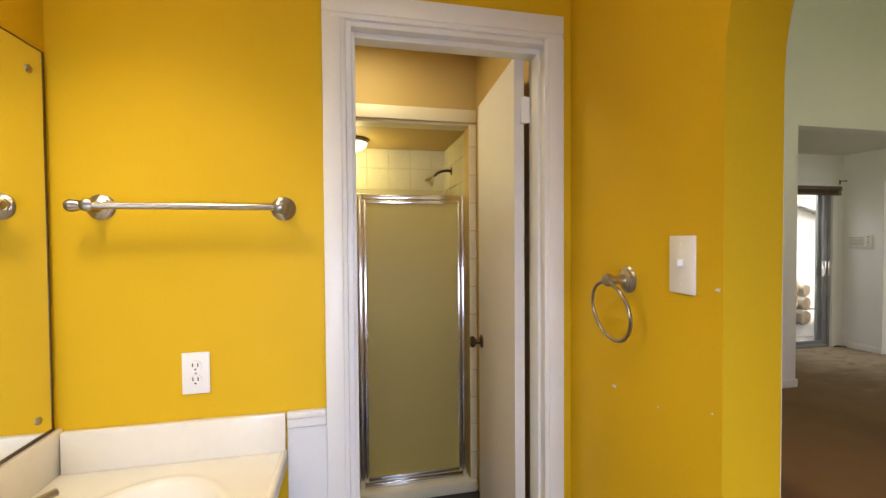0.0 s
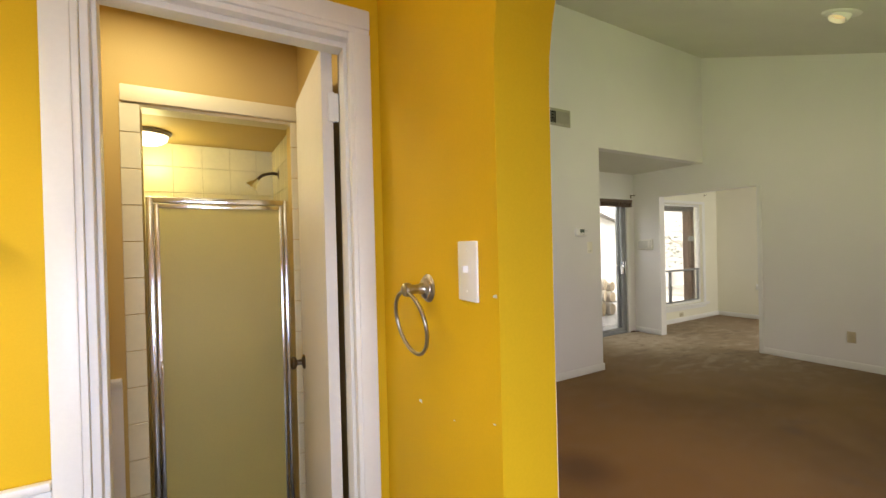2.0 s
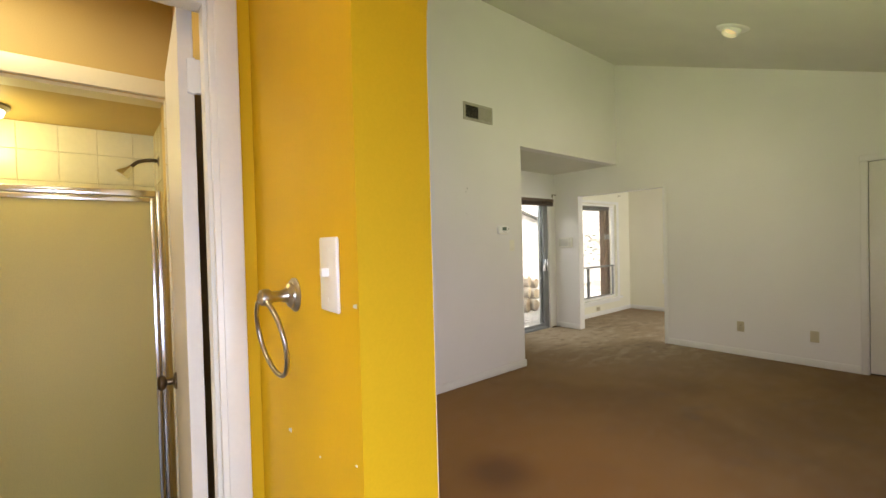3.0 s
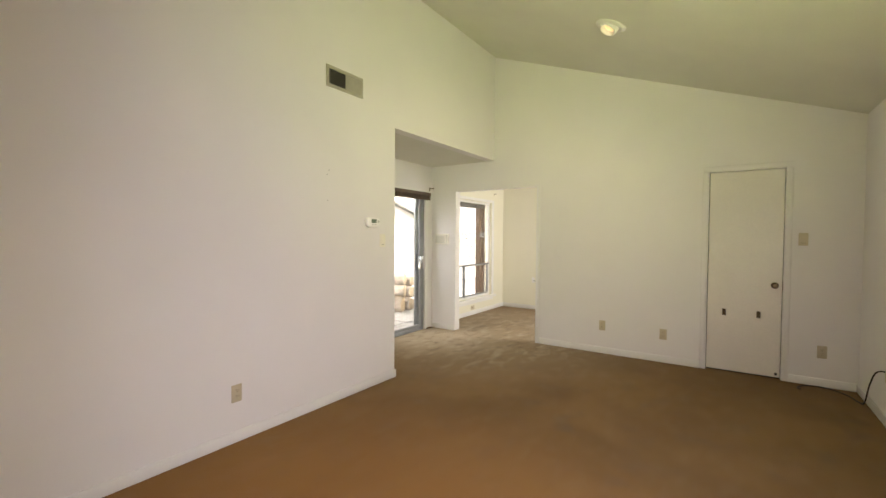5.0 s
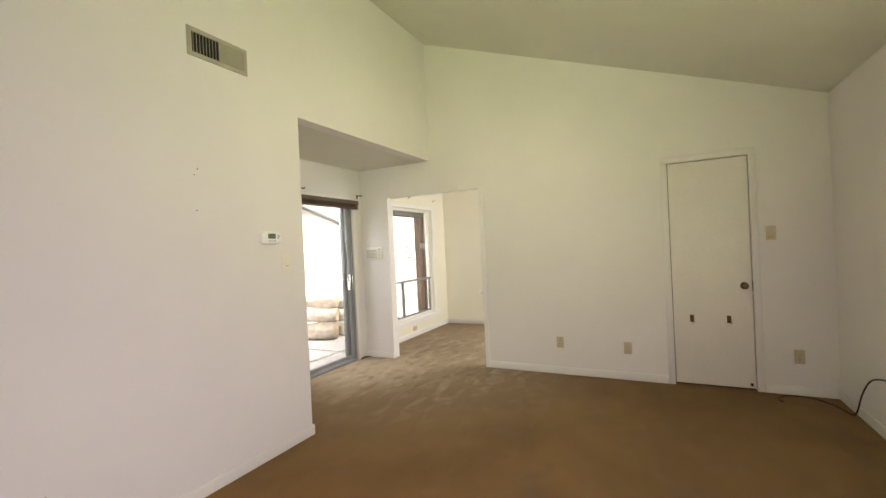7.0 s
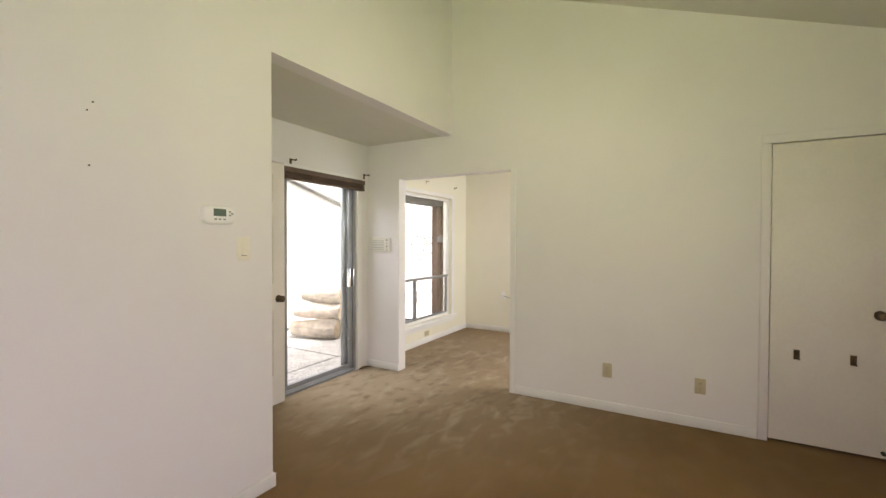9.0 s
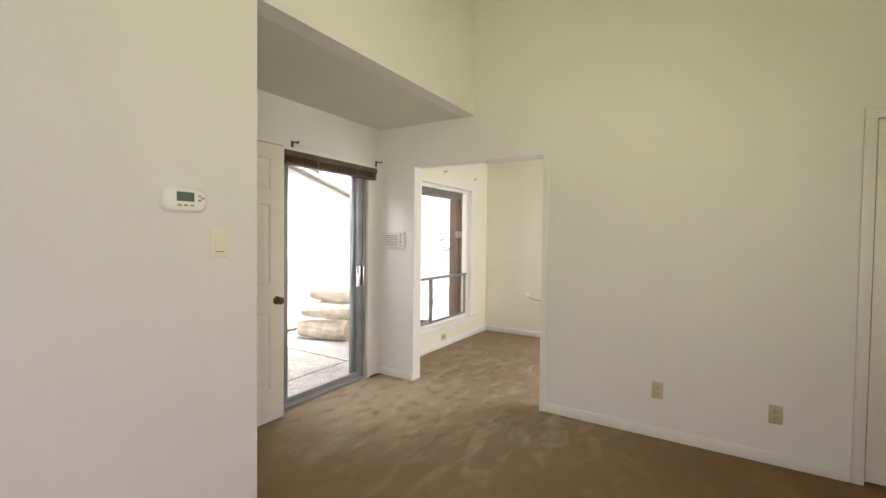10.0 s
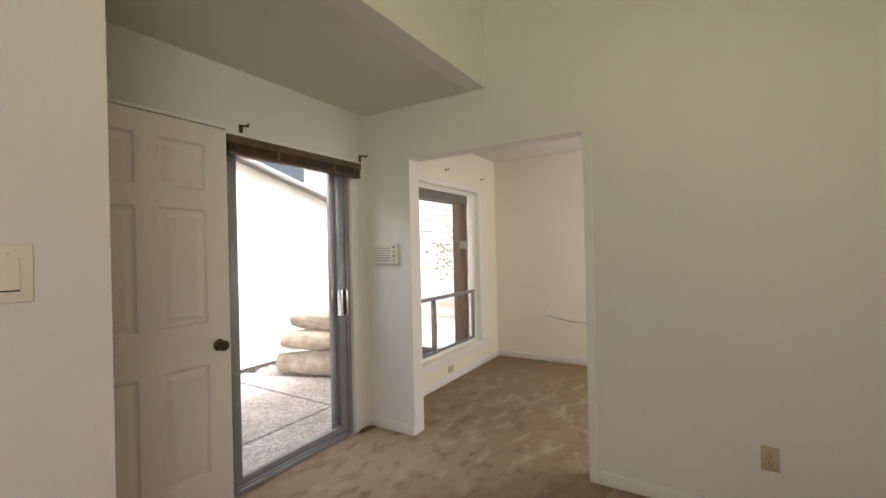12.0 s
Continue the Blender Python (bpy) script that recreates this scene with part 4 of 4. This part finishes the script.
part("top", counter_top(), MARBLE, counter, smooth=True)
part("front_edge", box(0.022, 0.0, TOP - 0.045, 0.042, BACK - 0.003, TOP + 0.002, 0.008, segments=3), MARBLE, counter, smooth=True)
part("underside", box(MIR + 0.002, 0.0, 0.60, -0.012, BACK - 0.004, 0.612), MARBLE, counter)
part("back_splash", box(MIR + 0.022, BACK - 0.022, TOP, 0.038, BACK - 0.001, 0.893, 0.004), MARBLE, counter, smooth=True)
part("side_splash", box(MIR + 0.001, 0.0, TOP, MIR + 0.020, BACK - 0.001, 0.900, 0.004), MARBLE, counter, smooth=True)
FX, FY = -0.455, 1.12
faucet = thing("faucet", (FX, FY, TOP), "dark nickel basin faucet with two lever handles", "faucet")
part("base_plate", box(FX - 0.03, FY - 0.11, TOP, FX + 0.03, FY + 0.11, TOP + 0.018, 0.008, segments=3), NICKEL, faucet, smooth=True)
part("spout", tube(smooth_line([(FX, FY, TOP + 0.015), (FX + 0.005, FY, TOP + 0.07), (FX + 0.045, FY, TOP + 0.10), (FX + 0.11, FY, TOP + 0.085), (FX + 0.125, FY, TOP + 0.06)]), 0.012, 14), NICKEL, faucet, smooth=True)
for y, sgn in ((FY - 0.08, -1), (FY + 0.08, 1)):
    h = part("handle", lathe([(0.02, 0), (0.018, 0.02), (0.012, 0.034), (0, 0.036)], pose(FX, y, TOP + 0.017), 20), NICKEL, faucet, smooth=True)
    part("lever", tube([(FX - 0.005, y - sgn * 0.01, TOP + 0.048), (FX + 0.02, y + sgn * 0.025, TOP + 0.055), (FX + 0.045, y + sgn * 0.06, TOP + 0.058)], 0.009, 10), NICKEL, h, smooth=True)

# wainscot and chair rail between counter and door, and in the inner room
solid("wainscot", box(0.044, BACK - 0.006, 0, 0.152, BACK, 0.842), WAINSCOT, "white painted wainscot", "wainscot")
rail = thing("chair_rail", (0.08, BACK, 0.842), "white moulded chair rail", "chair rail", kind="structure")
part("lower_moulding", box(0.042, BACK - 0.014, 0.845, 0.152, BACK, 0.872, 0.004), TRIM, rail, smooth=True)
part("cap", box(0.042, BACK - 0.022, 0.874, 0.152, BACK, 0.894, 0.005), TRIM, rail, smooth=True)
part("end_bead", box(0.043, BACK - 0.010, 0.60, 0.047, BACK - 0.0065, 0.842), TRIM, rail)

vlight = thing("vanity_light", (MIR, 0.92, 2.32), "vanity light bar above the mirror", "wall lamp")
part("back_plate", box(MIR, 0.60, 2.28, MIR + 0.03, 1.24, 2.38, 0.006), NICKEL, vlight)
for y in (0.70, 0.92, 1.14):
    part("shade", lathe([(0.03, 0.0), (0.05, -0.05), (0.055, -0.06), (0.05, -0.055), (0.028, 0.0)], pose(MIR + 0.13, y, 2.36), 24), LAMPGLASS, vlight, smooth=True)
    part("arm", tube([(MIR + 0.03, y, 2.365), (MIR + 0.08, y, 2.375), (MIR + 0.13, y, 2.36)], 0.008), NICKEL, vlight)

# canopy made up to go with the overhead bathroom fill
blamp = thing("ceiling_lamp", (0.25, 0.45, 2.42), "unseen ceiling lamp canopy added over the bathroom fill light", "ceiling lamp")
part("canopy", lathe([(0, 0), (0.20, 0), (0.20, -0.012), (0.18, -0.018)], pose(0.25, 0.45, 2.42), 30), NICKEL, blamp, smooth=True)

# inner room with the shower
SH = 2.42
solid("wall_shower_front", wall("y", SH, SH + 0.09, MIR, SIDE, 0, 2.42, [(0.253, 0.862, 0.0, 2.017)]), TAN, "tan painted wall round the shower", "wall")
solid("wall_inner_side", box(SIDE - 0.004, BACK + 0.12, 0, SIDE - 0.001, SH, 2.42), TAN, "tan painted side wall", "wall")
solid("wainscot_inner", box(MIR, SH - 0.006, 0, 0.168, SH, 0.842), WAINSCOT, "white painted wainscot", "wainscot")
rail2 = thing("chair_rail", (0.0, SH, 0.842), "white moulded chair rail", "chair rail", kind="structure")
part("lower_moulding", box(MIR, SH - 0.014, 0.830, 0.168, SH, 0.855, 0.004), TRIM, rail2, smooth=True)
part("cap", box(MIR, SH - 0.022, 0.855, 0.168, SH, 0.872, 0.005), TRIM, rail2, smooth=True)
head = thing("trim_shower", (0.5, SH, 2.05), "cream painted head trim over the shower", "trim", kind="structure")
part("head_board", box(0.175, SH - 0.022, 2.019, SIDE - 0.018, SH - 0.0005, 2.088, 0.005), CREAMTRIM, head, smooth=True)
part("reveal", box(0.241, SH - 0.002, 2.004, 0.849, SH + 0.1, 2.0165), CREAMTRIM, head)
curb = thing("shower_curb", (0.55, SH, 0), "pale tiled shower curb", "shower curb", kind="structure")
part("curb", box(0.170, SH - 0.030, 0.0, 0.885, SH + 0.10, 0.062, 0.008), TILE, curb, smooth=True)
solid("floor_shower", box(0.19, SH + 0.1, 0.0, SIDE, 3.2, 0.02), TILE, "pale shower pan", "shower pan")
# shower stall shell
solid("wall_shower_back", box(0.12, 3.20, 0, SIDE + 0.03, 3.29, 2.42), GROUT, "tiled back wall of the shower", "wall")
solid("wall_shower_left", box(0.10, SH + 0.09, 0, 0.19, 3.20, 2.42), GROUT, "tiled side wall of the shower", "wall")
# tan darkens this ceiling in place of its poor light
solid("ceiling_shower", box(0.10, SH + 0.09, 2.03, SIDE, 3.20, 2.10), TAN, "low shower ceiling, tan colour standing in for its dim light", "ceiling")

shower = thing("shower_door", (0.545, SH + 0.04, 0.062), "chrome-framed shower door with obscure glass", "shower door")
Y0, Y1 = SH + 0.018, SH + 0.052
part("post", box(0.262, Y0, 0.064, 0.289, Y1, 1.63, 0.004), CHROME, shower, smooth=True)
part("post", box(0.825, Y0, 0.064, 0.850, Y1, 1.63, 0.004), CHROME, shower, smooth=True)
part("header", box(0.289, Y0, 1.604, 0.825, Y1, 1.63, 0.004), CHROME, shower, smooth=True)
part("sill", box(0.289, Y0 - 0.004, 0.064, 0.825, Y1, 0.090, 0.004), CHROME, shower, smooth=True)
leaf = part("door_frame", box(0.291, Y0 + 0.004, 0.094, 0.310, Y1 - 0.006, 1.600, 0.003), CHROME, shower, smooth=True)
part("frame_side", box(0.804, Y0 + 0.004, 0.094, 0.823, Y1 - 0.006, 1.600, 0.003), CHROME, leaf, smooth=True)
part("frame_top", box(0.310, Y0 + 0.004, 1.582, 0.804, Y1 - 0.006, 1.600, 0.003), CHROME, leaf, smooth=True)
part("frame_bottom", box(0.310, Y0 + 0.004, 0.094, 0.804, Y1 - 0.006, 0.120, 0.003), CHROME, leaf, smooth=True)
part("obscure_glass", box(0.308, Y0 + 0.012, 0.118, 0.806, Y0 + 0.018, 1.584), FROST, shower, "pebbled obscure glass panel")
lat = part("latch_plate", box(0.292, Y0 - 0.004, 0.84, 0.310, Y0 + 0.006, 0.93, 0.002), CHROME, shower, "chrome door latch")
part("pull", tube(smooth_line([(0.302, Y0 - 0.002, 0.915), (0.308, Y0 - 0.030, 0.910), (0.310, Y0 - 0.032, 0.865), (0.304, Y0 - 0.002, 0.855)]), 0.005, 8), CHROME, lat, smooth=True)

for ob in (head, curb):
    ob.location.x += 0.012

shead = thing("shower_head", (SIDE - 0.004, 2.98, 1.88), "bronze shower head on a bent arm", "shower head")
part("flange", lathe([(0, 0), (0.03, 0), (0.026, 0.008), (0.010, 0.012), (0, 0.012)], pose(SIDE - 0.004, 2.98, 1.85) @ pose(0, 0, 0, 0, -90, 0), 20), BRONZE, shead, smooth=True)
part("arm", tube(smooth_line([(SIDE - 0.004, 2.98, 1.85), (SIDE - 0.05, 2.98, 1.852), (SIDE - 0.10, 2.98, 1.838), (SIDE - 0.135, 2.98, 1.805)]), 0.009, 12), BRONZE, shead, smooth=True)
part("spray", lathe([(0.010, 0), (0.014, 0.02), (0.034, 0.055), (0.034, 0.062), (0, 0.064)], pose(SIDE - 0.13, 2.98, 1.812) @ pose(0, 0, 0, 0, -140, 0), 20), CHROME, shead, smooth=True)

# assumed canopy above the added inner room light, out of view
rlamp = thing("ceiling_lamp", (0.25, 2.0, 2.42), "unseen flush lamp assumed on the inner room ceiling", "ceiling lamp")
part("canopy", lathe([(0, 0), (0.14, 0), (0.14, -0.012), (0.125, -0.018)], pose(0.25, 2.0, 2.42), 30), NICKEL, rlamp, smooth=True)

slamp = thing("ceiling_lamp", (0.24, 2.95, 2.03), "lit flush ceiling lamp with a frosted bowl", "ceiling lamp")
part("canopy", lathe([(0, 0), (0.110, 0), (0.113, -0.010), (0.102, -0.022), (0.096, -0.024)], pose(0.24, 2.95, 2.03), 36), NICKEL, slamp, "bronzed metal rim", smooth=True)
part("bowl", lathe([(0.096, -0.024), (0.090, -0.045), (0.065, -0.064), (0.030, -0.073), (0, -0.075)], pose(0.24, 2.95, 2.03), 36), LAMPGLASS, slamp, "glowing frosted glass bowl", smooth=True)

# ---------------------------------------------------------------- outside
solid("ground", box(-80, OUT + 0.14, -0.12, 120, 160, -0.09), SOIL, "pale bare ground outside", "ground")
solid("patio_base", box(3.5, OUT + 0.14, -0.09, 12.0, 6.8, -0.062), JOINT, "patio joint bed", "patio")
house = thing("neighbour_house", (8.0, 6.9, -0.09), "white stucco neighbouring house with a sloping eave", "house")


def gable_wall():
    bm = bmesh.new()
    pts = [(4.5, -0.09), (9.4, -0.09), (9.4, 1.80), (4.5, 3.12)]
    a = [bm.verts.new((x, 6.82, z)) for x, z in pts]
    b = [bm.verts.new((x, 7.0, z)) for x, z in pts]
    bm.faces.new(a)
    bm.faces.new(b)
    for i in range(4):
        bm.faces.new((a[i], a[(i + 1) % 4], b[(i + 1) % 4], b[i]))
    return bm


part("wall", gable_wall(), STUCCO, house)


def sloped_board(x0, x1, y0, y1, up, thick):
    bm = box(x0, y0, 0, x1, y1, thick)
    for v in bm.verts:
        v.co.z += 3.12 - (v.co.x - 4.5) * 1.32 / 4.9 + up
    return bm


part("rake_board", sloped_board(4.4, 9.5, 6.78, 6.82, -0.03, 0.03), GREYPLASTIC, house, "grey weathered rake board")
part("foundation", box(4.5, 6.80, -0.09, 9.4, 6.82, -0.02), BEAM, house, "dark base strip")
part("roof", sloped_board(4.4, 9.5, 6.70, 9.5, 0.01, 0.03), STUCCO, house)
cover = thing("patio_cover", (8.0, 5.9, 2.6), "open patio cover of weathered beams on a post", "patio cover")
for x in (4.65, 5.6, 6.55, 7.5, 8.45, 9.4):
    bm = box(x, 4.52, 2.66, x + 0.035, 6.69, 2.72, 0.004)
    part("rafter", bm, BEAM, cover)
for x in (3.9, 4.95, 6.0, 7.05, 8.1, 9.15):
    sheet = part("roof_panel", box(x, 4.55, 2.765, x + 1.03, 6.69, 2.773), PANEL, cover, "milky translucent roof panel")
    sheet.visible_shadow = False
for y in (4.9, 5.35, 5.8, 6.25, 6.62):
    part("purlin", box(3.9, y, 2.72, 10.2, y + 0.03, 2.76, 0.003), BEAM, cover)
part("post", box(8.46, 4.72, -0.06, 8.56, 4.82, 1.93, 0.006), WOOD, cover, "weathered red-brown wooden post")
part("post_board", box(8.58, 4.70, -0.06, 8.63, 4.84, 1.93, 0.004), WOOD, cover)
part("beam", box(6.6, 4.70, 1.93, 9.2, 4.84, 2.10, 0.006), BEAM, cover, "dark grey beam")
brk = part("meter_box", box(8.42, 4.66, 1.36, 8.62, 4.70, 1.46, 0.006), ALUMINIUM, cover, "small grey metal box on the post")

utility = thing("utility_box", (7.6, 4.8, -0.05), "low grey metal utility box with a dark recessed top", "utility box")
part("body", wall("x", 7.34, 7.86, 4.62, 4.96, -0.05, 0.20), ALUMINIUM, utility)
for b in ((7.33, 4.61, 7.87, 4.645), (7.33, 4.935, 7.87, 4.97), (7.33, 4.645, 7.37, 4.935), (7.83, 4.645, 7.87, 4.935)):
    part("rim", box(b[0], b[1], 0.2, b[2], b[3], 0.235, 0.004), ALUMINIUM, utility)
part("top_plate", box(7.37, 4.645, 0.201, 7.83, 4.935, 0.21), BEAM, utility, "dark top plate")


def log(x, y, z, length, radius, turn, seed):
    rnd = random.Random(seed)
    ob = thing("log", (x, y, z - radius), "pale barked log stacked on the patio", "log", "log pile on the patio")
    m = pose(x, y, z, 0, 0, turn) @ pose(-length / 2, 0, 0, 0, 90, 0)
    bm = bmesh.new()
    rings = []
    n, k = 44, 18
    ph = [rnd.uniform(0, 6.28) for _ in range(4)]
    knots = [(rnd.uniform(0, 6.28), rnd.uniform(0.15, 0.85) * length, rnd.uniform(0.12, 0.22)) for _ in range(3)]
    sway = [rnd.uniform(-0.12, 0.12) * radius for _ in range(2)]

    def girth(a, h):
        swell = 1 + 0.07 * math.sin(2 * a + ph[0]) + 0.05 * math.sin(3 * a + ph[1] + h * 4) + 0.05 * math.sin(h * 8 + ph[2]) + 0.025 * math.sin(11 * a + ph[3] + 2 * math.sin(h * 9))
        for ka, kh, amount in knots:
            off = abs((a - ka + math.pi) % (2 * math.pi) - math.pi)
            swell += amount * math.exp(-(off / 0.45) ** 2 - ((h - kh) / (0.5 * radius)) ** 2)
        return radius * swell * (0.66 + 0.34 * min(1.0, 1.5 * h / length))

    for j in range(k + 1):
        h = length * j / k
        edge = 0.88 if j in (0, k) else 1.0
        bend = math.sin(math.pi * h / length)
        rings.append([bm.verts.new(m @ Vector((edge * girth(a, h) * math.cos(a) + sway[0] * bend, edge * girth(a, h) * math.sin(a) + sway[1] * bend, h + 0.02 * radius * rnd.uniform(-1, 1)))) for a in [2 * math.pi * i / n for i in range(n)]])
    for a, b in zip(rings, rings[1:]):
        for i in range(n):
            bm.faces.new((a[i], a[(i + 1) % n], b[(i + 1) % n], b[i]))
    cap_rings = {j: [bm_vert.co.copy() for bm_vert in rings[j]] for j in (0, k)}
    part("bark", bm, BARK, ob, smooth=True)
    for j in (0, k):
        e = bmesh.new()
        c = m @ Vector((0, 0, length * j / k + (0.004 if j else -0.004)))
        vs = [e.verts.new(v) for v in cap_rings[j]]
        cc = e.verts.new(c)
        for i in range(n):
            e.faces.new((vs[i], vs[(i + 1) % n], cc))
        part("cut_end", e, CUTWOOD, ob)


GZ = -0.05
for i, (x, y, z, length, r, turn) in enumerate((
        (7.40, 6.32, GZ + 0.135, 0.72, 0.138, -70), (7.76, 6.22, GZ + 0.12, 0.50, 0.115, -88),
        (7.45, 6.31, GZ + 0.385, 0.68, 0.130, -64), (7.81, 6.25, GZ + 0.345, 0.48, 0.110, -84),
        (7.52, 6.30, GZ + 0.615, 0.60, 0.110, -69), (7.86, 6.27, GZ + 0.555, 0.46, 0.100, -88))):
    log(x - 0.27, y - 0.30, z, length, r, turn, i + 3)


def leaf_litter():
    """Curled dry leaves and twigs blown against the foot of the wall."""
    rnd = random.Random(21)
    bm = bmesh.new()
    for i in range(70):
        x, y = rnd.uniform(5.4, 7.2), 6.78 - abs(rnd.gauss(0, 0.05))
        l, w = rnd.uniform(0.02, 0.06), rnd.uniform(0.008, 0.022)
        own = pose(x, y, GZ + rnd.uniform(0.002, 0.012), rnd.uniform(-20, 20), rnd.uniform(-20, 20), rnd.uniform(0, 360))
        pts = [(-l, 0, 0), (0, -w, 0.006), (l, 0, 0.002), (0, w, 0.006)]
        top = [bm.verts.new(own @ Vector((px, py, pz + 0.002))) for px, py, pz in pts]
        low = [bm.verts.new(own @ Vector((px, py, pz))) for px, py, pz in pts]
        bm.faces.new(top)
        bm.faces.new(low[::-1])
        for k in range(4):
            bm.faces.new((low[k], low[(k + 1) % 4], top[(k + 1) % 4], top[k]))
    solid("leaf_litter", bm, BEAM, "dark dry leaves at the foot of the white wall", "leaves", kind="stuff")


leaf_litter()


def tree(x, y, height, seed, leaves=1500):
    rnd = random.Random(seed)
    ob = thing("tree", (x, y, -0.09), "leafy tree beyond the patio", "tree")
    bm = bmesh.new()
    tips = []
    tube([(x, y, -0.1), (x + 0.05, y, height * 0.25), (x - 0.05, y + 0.05, height * 0.45)], 0.045, 10, bm)
    for i in range(11):
        a, r = rnd.uniform(0, 6.28), rnd.uniform(0.8, 1.9)
        tip = Vector((x + r * math.cos(a), y + r * math.sin(a), height * rnd.uniform(0.35, 1.0)))
        base = Vector((x, y, height * rnd.uniform(0.2, 0.43)))
        tube([base, base.lerp(tip, 0.5) + Vector((0, 0, 0.15)), tip], 0.012, 6, bm)
        tips += [base.lerp(tip, f) for f in (0.55, 0.8, 1.0)]
    part("trunk", bm, BARK, ob, smooth=True)
    bm = bmesh.new()
    for i in range(leaves):
        c = rnd.choice(tips) + Vector((rnd.gauss(0, 0.32), rnd.gauss(0, 0.32), rnd.gauss(0, 0.26)))
        d = Vector((rnd.uniform(-1, 1), rnd.uniform(-1, 1), rnd.uniform(-0.8, 0.6))).normalized()
        s = d.cross(Vector((rnd.uniform(-1, 1), rnd.uniform(-1, 1), 1))).normalized()
        l, w = rnd.uniform(0.07, 0.13), rnd.uniform(0.02, 0.04)
        bm.faces.new([bm.verts.new(p) for p in (c, c + d * l * 0.5 + s * w, c + d * l, c + d * l * 0.5 - s * w)])
    part("crown", bm, LEAF, ob)


tree(14.1, 7.7, 2.9, 9, 700)
fence = thing("fence", (14, 8.2, -0.09), "tall white fence of horizontal boards", "fence")
for i in range(19):
    bm = box(9.0, 8.2, -0.09 + i * 0.16, 19.0, 8.222, 0.066 + i * 0.16, 0.004, segments=1)
    for v in bm.verts:
        v.co.y -= 0.012 * (1 if v.co.z < i * 0.16 else 0)
    part("board", bm, STUCCO, fence)
for x in (9.4, 11.8, 14.2, 16.6, 18.9):
    part("post", box(x, 8.224, -0.09, x + 0.09, 8.31, 2.97), STUCCO, fence)

# ---------------------------------------------------------------- pieces: patio slabs, shower tiles
patio = tagged(new("pavement_patio"), "washed aggregate concrete patio slabs", "patio", "", "structure")
ORIGIN[patio] = Vector((0, 0, 0))
rnd = random.Random(4)
for i, (x0, x1) in enumerate(((3.6, 5.05), (5.08, 6.55), (6.58, 8.05), (8.08, 9.55), (9.58, 11.1))):
    for j, (y0, y1) in enumerate(((4.515, 5.01), (5.04, 6.78))):
        part("slab", box(x0, y0, -0.09, x1, y1, -0.05 + rnd.uniform(-0.003, 0.003), 0.006), PATIO, patio)

tiles = tagged(new("wall_tiles"), "cream glazed tiles round the shower opening", "tiles", "", "structure")
ORIGIN[tiles] = Vector((0, 0, 0))


def tile_at(x0, y0, z0, x1, y1, z1):
    part("tile", box(x0, y0, z0, x1, y1, z1, 0.0022, segments=1), TILE, tiles)


P = 0.1525
for j in range(14):
    z0 = j * P - 0.09
    lo, hi = max(0.064, z0 + 0.0015), min(2.016, z0 + P - 0.0015)
    if hi > lo:
        tile_at(0.183, SH - 0.010, lo, 0.2535, SH - 0.001, hi)
        tile_at(0.861, SH - 0.010, lo, SIDE - 0.006, SH - 0.001, hi)
for i in range(5):
    for j in range(9, 14):
        z0 = j * P - 0.09
        x0 = 0.19 + i * P
        tile_at(x0 + 0.0005, 3.193, z0 + 0.0005, min(x0 + P, SIDE) - 0.0005, 3.201, min(z0 + P - 0.001, 2.029))
for i in range(5):
    for j in range(9, 14):
        y0, z0 = SH + 0.09 + i * P * 0.92, j * P - 0.09
        tile_at(SIDE - 0.010, y0 + 0.001, z0 + 0.001, SIDE - 0.0005, y0 + P * 0.92 - 0.001, min(z0 + P - 0.001, 2.029))

# small paint chips on the yellow wall
for y, z, s in ((1.205, 0.985, 0.008), (1.02, 1.0, 0.003), (0.848, 1.29, 0.006), (0.86, 1.05, 0.003)):
    bm = bmesh.new()
    ring_ = [bm.verts.new((ring_wall_at(y) - 0.0015, y + s * (1 + 0.4 * math.sin(3 * i)) * math.cos(i * 0.785), z + 0.7 * s * (1 + 0.4 * math.sin(5 * i)) * math.sin(i * 0.785))) for i in range(8)]
    face = bm.faces.new(ring_)
    ext = bmesh.ops.extrude_face_region(bm, geom=[face])
    bmesh.ops.translate(bm, verts=[v for v in ext["geom"] if isinstance(v, bmesh.types.BMVert)], vec=(0.001, 0, 0))
    solid("paint_chip", bm, TRIM, "pale chip where the yellow paint is gone", "paint chip")

# scraps of loose carpet at the corner of the sliding door
scrap = thing("carpet_scrap", (6.22, 4.30, 0.0), "small frayed carpet scrap on the floor by the door", "scrap")
part("strip", tube(smooth_line([(6.14, 4.315, 0.008), (6.19, 4.29, 0.012), (6.25, 4.30, 0.008), (6.29, 4.27, 0.010)]), 0.005, 6), SLOT, scrap, smooth=True)
part("tuft", tube(smooth_line([(6.17, 4.325, 0.008), (6.22, 4.318, 0.016), (6.27, 4.315, 0.008)]), 0.006, 6), CARPET, scrap, smooth=True)
